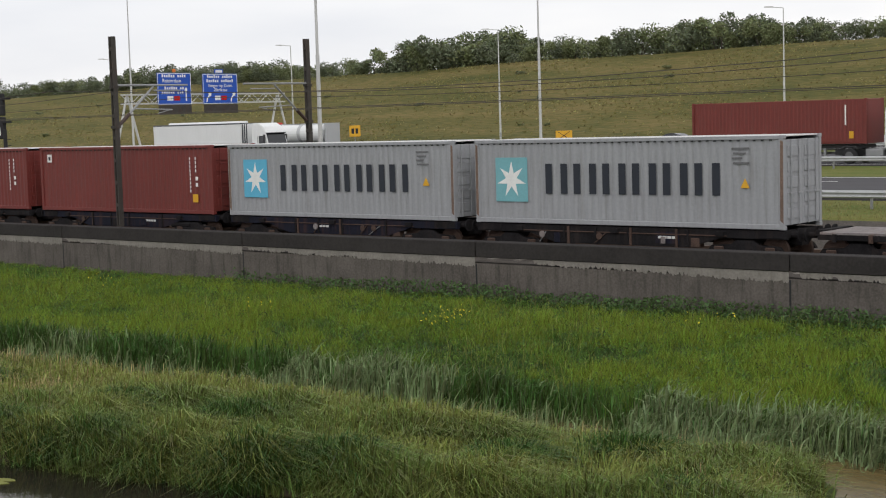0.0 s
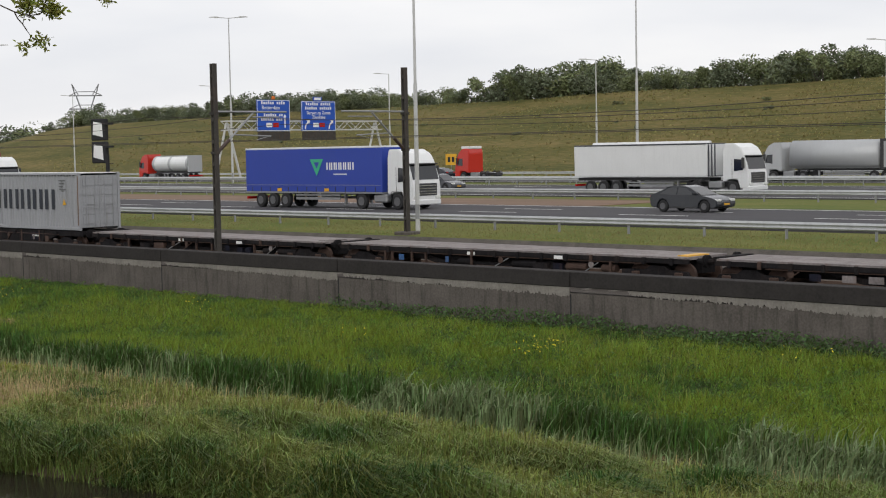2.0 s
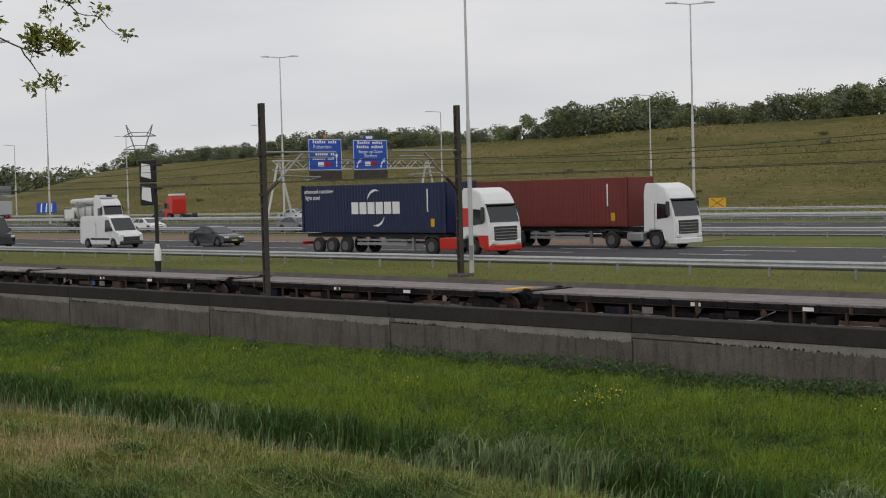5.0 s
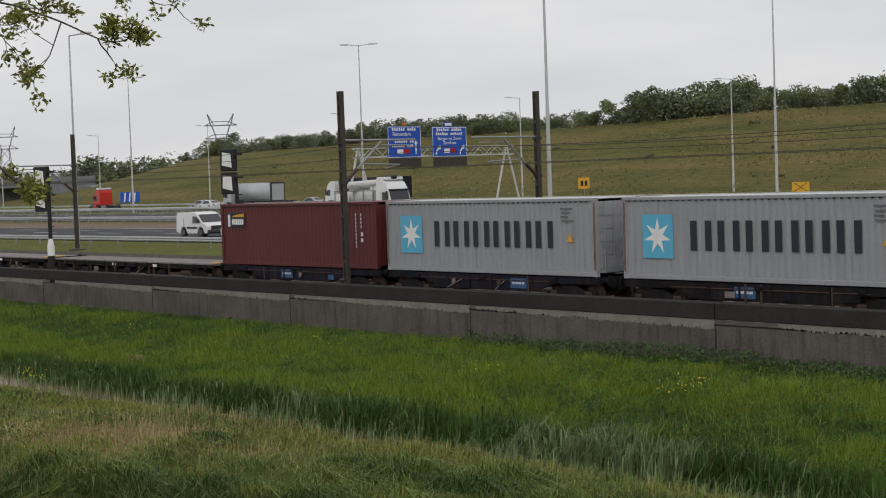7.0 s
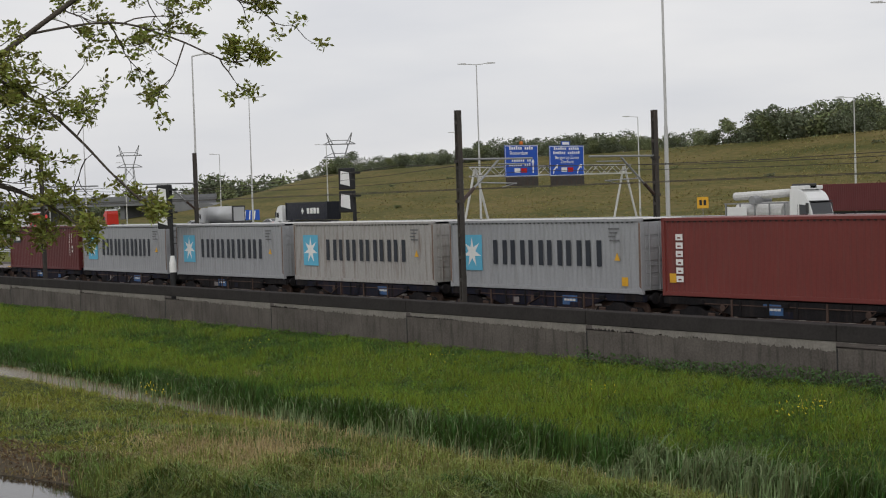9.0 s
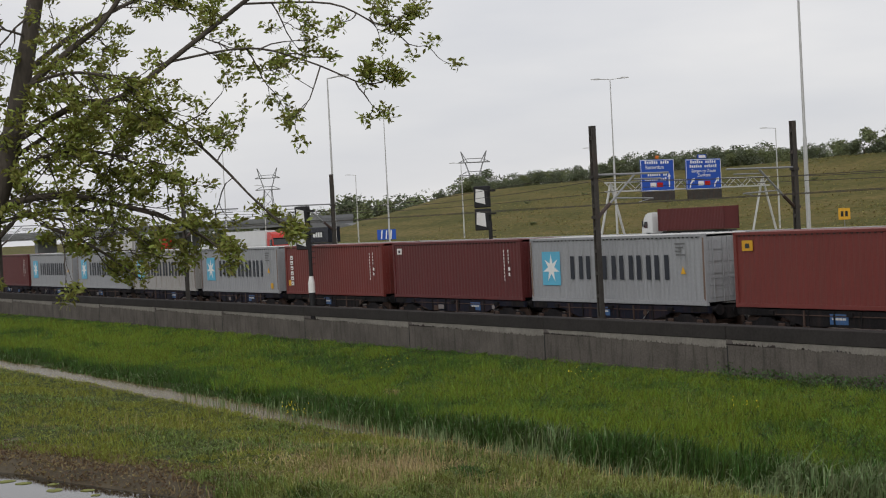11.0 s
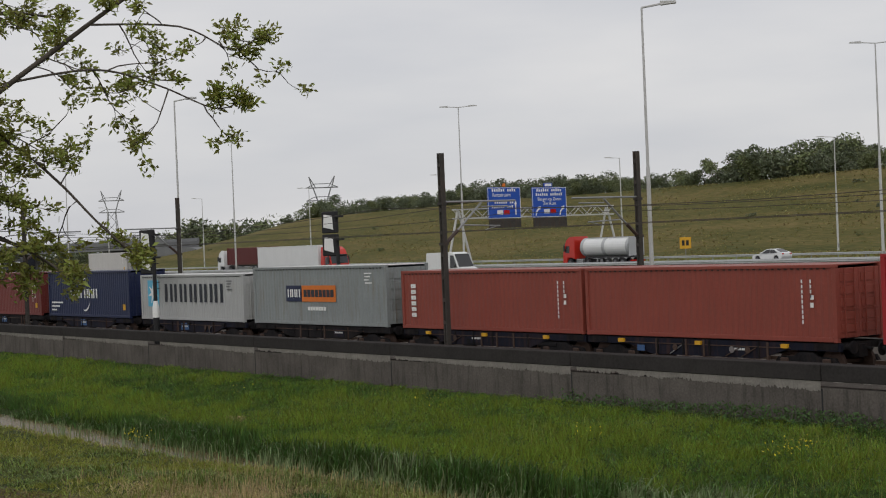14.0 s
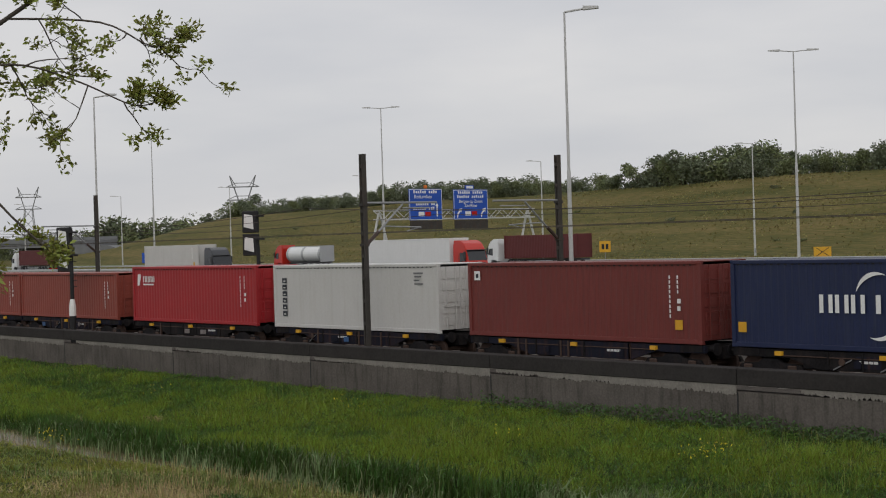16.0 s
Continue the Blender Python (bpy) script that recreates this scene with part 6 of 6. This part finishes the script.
def bush(x, y, s, k, label="dark green bush on the embankment crest", name="bush", zs=1.0):
    b = empty(name, label=label, category="bush", group="bushes along the embankment crest")
    z = ground_z(x, y)
    for j in range(3):
        a = k * 1.7 + j * 2.1
        part("stem", rod((0.15 * math.cos(a), 0.15 * math.sin(a), -0.3), (1.0 * math.cos(a), 1.0 * math.sin(a), 2.2), 0.12, 0.04, 5), M["bark"], b)
    part("crown", BUSH_MESHES[k % 6], BUSH_MESHES[k % 6].materials[0], b)
    b.matrix_basis = Matrix.Translation((x, y, z - 0.95 * s)) @ Matrix.Rotation(k * 1.3, 4, "Z") @ Matrix.Diagonal((s * 1.15, s * 1.15, s * zs, 1))
    return b


k = 0
x = -70.0
while x > -400:
    tall = vnoise(np.array([x]), np.array([0.0]), 0.055, 21)[0]
    s = 0.74 + 1.32 * tall ** 1.5 + 0.25 * rng.random()
    bush(x, 240 + 6 * rng.random(), s * (0.8 if x < -300 else 1.0), k)
    if k % 2 == 0:
        bush(x - 1.0, 252 + 5 * rng.random(), s * 1.05, k + 3)
    x -= 2.6 + 1.6 * rng.random()
    k += 1
for j in range(34):
    bush(-430 - 13 * j + 5 * rng.random(), 300 + 60 * rng.random(), (4.0 if 5 < j < 11 else 2.9) + 0.6 * rng.random(), j, "distant dark tree beyond the embankment", "tree")
for j in range(11):
    x = -550 + 30 * rng.random()
    bush(x, (0.530 + 0.0067 * j) * -x, 3.5 + 0.8 * math.sin(0.4 + j * 0.55) + 0.3 * rng.random(), j, "distant rounded tree behind the flyover", "tree")
for j in range(28):
    bush(-330 * rng.random() - 60, 196 + 34 * rng.random(), 0.16 + 0.16 * rng.random(), j, "low dark shrub on the grassy slope", "shrub", 0.7)


# the tree that hangs in from the side
def build_tree():
    base = Vector((-17.1, 4.9, ground_z(-17.1, 4.9) - 0.1))
    t = empty("tree", label="broad-leaved tree with arching branches and young leaves", category="tree")
    limbs = [
        ([(0.0, 0.0, 0), (0.1, 0.2, 2.4), (0.27, 0.53, 4.78), (0.42, 0.80, 5.59), (0.54, 1.05, 6.72), (0.66, 1.29, 8.02), (0.7, 1.6, 9.6)], 0.17, 0.05),
        ([(0.46, 0.89, 5.96), (0.79, 1.45, 6.31), (1.02, 1.83, 6.37), (1.36, 2.42, 6.83), (1.65, 2.91, 7.24), (1.96, 3.45, 7.67)], 0.055, 0.018),
        ([(1.02, 1.83, 6.37), (1.29, 2.28, 6.04), (1.49, 2.59, 5.70), (1.68, 2.90, 5.29), (1.87, 3.21, 4.95)], 0.030, 0.008),
        ([(1.19, 2.13, 6.66), (1.64, 2.89, 6.78), (1.95, 3.40, 6.62), (2.23, 3.85, 6.38), (2.36, 4.08, 6.43)], 0.020, 0.005),
        ([(0.39, 0.75, 5.37), (0.70, 1.27, 5.45), (1.06, 1.87, 5.29), (1.31, 2.28, 5.10), (1.56, 2.69, 4.76)], 0.060, 0.010),
        ([(1.62, 2.86, 7.21), (2.07, 3.61, 7.17), (2.32, 4.02, 6.94), (2.45, 4.25, 7.05)], 0.018, 0.005),
        ([(0.51, 0.99, 6.45), (0.74, 1.39, 6.81), (0.94, 1.73, 7.12), (1.12, 2.04, 7.65), (1.2, 2.4, 8.4)], 0.06, 0.015),
        ([(0.35, 0.68, 4.99), (0.53, 0.98, 5.30), (0.61, 1.11, 5.18), (0.86, 1.52, 4.94), (1.1, 1.9, 4.6)], 0.045, 0.008),
        ([(0.42, 0.80, 5.6), (-0.3, 0.5, 6.2), (-0.9, 0.1, 6.9), (-1.5, -0.3, 7.4)], 0.07, 0.02),
        ([(0.5, 1.0, 6.6), (0.2, 1.7, 7.1), (0.1, 2.5, 7.5), (0.2, 3.1, 7.5)], 0.05, 0.012),
        ([(0.44, 0.86, 5.8), (0.6, 1.35, 6.1), (0.85, 1.8, 6.25), (1.1, 2.1, 6.1)], 0.04, 0.008),
        ([(0.42, 0.80, 5.6), (0.85, 1.2, 5.85), (1.2, 1.65, 5.8), (1.45, 2.05, 5.55)], 0.04, 0.008),
        ([(0.36, 0.70, 5.2), (0.55, 1.2, 5.3), (0.65, 1.7, 5.25), (0.8, 2.1, 4.9)], 0.035, 0.008),
        ([(0.52, 1.0, 6.5), (0.9, 1.3, 6.6), (1.2, 1.6, 6.55), (1.4, 1.9, 6.3)], 0.035, 0.008),
    ]
    zoff = ground_z(-17.1, 4.9) - 0.1
    r = random.Random(5)
    tips = []

    def tube(bm, pts, r0, r1, seg=6):
        rings = []
        n = len(pts)
        for i, p in enumerate(pts):
            d = (pts[min(i + 1, n - 1)] - pts[max(i - 1, 0)]).normalized()
            a = d.orthogonal().normalized()
            b = d.cross(a)
            q = r0 + (r1 - r0) * i / (n - 1)
            rings.append([bm.verts.new(p + a * q * math.cos(2 * math.pi * k / seg) + b * q * math.sin(2 * math.pi * k / seg)) for k in range(seg)])
        for i in range(n - 1):
            for k in range(seg):
                bm.faces.new((rings[i][k], rings[i][(k + 1) % seg], rings[i + 1][(k + 1) % seg], rings[i + 1][k]))
        bm.faces.new(rings[-1])

    def smooth_path(ctrl, steps=5):
        out = []
        for i in range(len(ctrl) - 1):
            p0, p1 = ctrl[max(i - 1, 0)], ctrl[i]
            p2, p3 = ctrl[i + 1], ctrl[min(i + 2, len(ctrl) - 1)]
            for k in range(steps):
                u = k / steps
                out.append(0.5 * ((2 * p1) + (p2 - p0) * u + (2 * p0 - 5 * p1 + 4 * p2 - p3) * u * u + (3 * p1 - p0 - 3 * p2 + p3) * u ** 3))
        out.append(ctrl[-1])
        return out

    twigs = bmesh.new()

    def twig(p, d, length, rad, depth):
        pts = [p.copy()]
        d = d.normalized()
        n = 6
        lift = r.uniform(0.1, 0.55)
        for i in range(n):
            d = (d + Vector((r.gauss(0, 0.16), r.gauss(0, 0.16), r.gauss(-0.10 if i < 3 else lift * 0.5, 0.12)))).normalized()
            pts.append(pts[-1] + d * length / n)
        tube(twigs, pts, rad, rad * 0.45, 4)
        tips.append((pts[-1], d, 1.0))
        if depth:
            for i in range(2, n):
                if r.random() < 0.55:
                    side = Vector((r.gauss(0, 1), r.gauss(0, 1), r.gauss(-0.1, 0.7)))
                    twig(pts[i], d * 0.5 + side * 0.6, length * r.uniform(0.3, 0.6), rad * 0.6, depth - 1)
        elif r.random() < 0.2:
            tips.append((pts[4], d, 0.6))

    for i, (ctrl, r0, r1) in enumerate(limbs):
        pts = smooth_path([Vector((a, b, c if i == 0 and c < 3 else c - zoff)) if not (i == 0 and c < 3) else Vector((a, b, c)) for a, b, c in ctrl])
        bm = bmesh.new()
        tube(bm, pts, r0 * (1.0 if i == 0 else 0.62), r1, 8)
        part("trunk" if i == 0 else "limb", bm, M["bark"], t, smooth=True)
        if i:
            dense = 17 if i > 9 or i in (4, 7) else 10
            for k in range(dense):
                j = int(len(pts) * (0.12 + 0.84 * (k + r.random()) / dense))
                j = min(j, len(pts) - 1)
                d = (pts[j] - pts[max(j - 2, 0)]).normalized()
                side = Vector((r.gauss(0, 1), r.gauss(0, 1), r.gauss(0.0, 0.7)))
                twig(pts[j], d * 0.5 + side * 0.7, r.uniform(0.4, 0.85) * (0.3 if k > dense - 4 else 1.0), 0.008, 1)
            tips.append((pts[-1], Vector((0.5, 0.8, 0)), 1.0))
        else:
            for k in range(16):
                j = len(pts) - 1 - k
                side = Vector((r.gauss(0.2, 1), r.gauss(0.4, 1), r.gauss(0.1, 0.6)))
                twig(pts[j], side, r.uniform(0.6, 1.3), 0.016, 1)
    part("twig", twigs, M["bark"], t)["kind"] = "stuff"
    # leaf sprays: a whorl of narrow leaflets at each twig tip
    V, F = [], []
    for p, d, s in tips:
        for k in range(int(32 * s) + r.randrange(16)):
            a = (d * r.uniform(0.0, 0.9) + Vector((r.gauss(0, 1), r.gauss(0, 1), r.gauss(0.25, 0.65)))).normalized()
            o = p + Vector((r.gauss(0, 0.042), r.gauss(0, 0.042), r.gauss(0, 0.034)))
            w = a.cross(Vector((r.gauss(0, 1), r.gauss(0, 1), r.gauss(0, 1)))).normalized()
            L = r.uniform(0.045, 0.088)
            tip = o + a * L + Vector((0, 0, -L * 0.10))
            i0 = len(V)
            V += [o, o + a * L * 0.5 + w * L * 0.20, tip, o + a * L * 0.5 - w * L * 0.20]
            F.append((i0, i0 + 1, i0 + 2, i0 + 3))
    me = mesh_arrays("leaves", np.array([tuple(v) for v in V]), np.array(F), leaf_material("young_ash_leaves", (0.225, 0.245, 0.055), 0.5, 0.5, 0.3))
    part("leaves", me, me.materials[0], t, "young yellowish green leaf sprays")["kind"] = "stuff"
    t.matrix_basis = Matrix.Translation(base)


build_tree()


# weeds at the foot of the wall, yellow flowers, a floating leaf
def build_weeds():
    r = np.random.default_rng(31)
    n = 9000
    x = -45 + 37 * r.random(n) ** 0.7
    y = 38.2 + 1.15 * r.random(n)
    z = ground_many(x, y) + 0.08 + 0.38 * r.random(n) * (0.5 + vnoise(x, y, 0.6, 33))
    c = np.stack([x, y, z], 1)
    V, F = leaf_cloud(n, 0.062, lambda q, m: c, 34, 1.0)
    ob = new("weeds", mesh_arrays("weeds", V, F, G_WEED))
    tagged(ob, "broad-leaved dark green weeds at the wall foot", "weeds", kind="stuff")
    yellow = mat("yellow_petals", (0.75, 0.62, 0.03), 0.6, 0, 0.1, 3, 20)
    for cx, cy, m in ((-29.2, 33.6, 60), (-36.5, 33.0, 14), (-48, 35.5, 22), (-52.0, 25.6, 40), (-60, 34.0, 14), (-22, 35.5, 12)):
        f = empty("wildflower", label="cluster of small yellow wildflowers in the grass", category="flower", group="yellow wildflowers")
        pts = np.stack([r.normal(0, 0.4, m), r.normal(0, 0.3, m), 0.35 + 0.5 * r.random(m)], 1)
        V, F = leaf_cloud(m, 0.035, lambda q, k: pts, 35, 1.0)
        me = mesh_arrays("petals", V, F, yellow)
        part("petals", me, yellow, f, "bright yellow petals")["kind"] = "stuff"
        for p in pts[::3]:
            part("stalk", rod((p[0], p[1], -0.05), tuple(p), 0.006, seg=4), G_DEEP, f)
        f.matrix_basis = pose(cx, cy, ground_z(cx, cy))
    for k, (cx, cy, size) in enumerate(((-26.6, 16.9, 1.0), (-47.2, 14.3, 0.8), (-46.3, 14.9, 0.6), (-45.2, 14.6, 0.9), (-44.4, 15.3, 0.7), (-48.0, 14.0, 0.9), (-43.4, 15.2, 0.5))):
        rim = [(0.32 * size * math.cos(a) * (1 if j else 0.2), 0.25 * size * math.sin(a)) for j, a in enumerate([i * math.pi / 8 for i in range(16)])]
        lily = part("lily_pad", prism(rim, 0, 0.012), G_BANK, None)
        lily.matrix_basis = pose(cx, cy, -2.035, -90, 0, 20 + 50 * k)
        tagged(lily, "yellow-green lily pad floating on the pond", "plant", "lily pads")


build_weeds()


# ---- movement ----
def motions():
    for ob, x, y, z, turn, speed in MOVERS:
        walk(ob, [(t, pose(x + speed * t, y, z, 0, 0, turn)) for t in (0.0, 8.0, 16.0)])


motions()
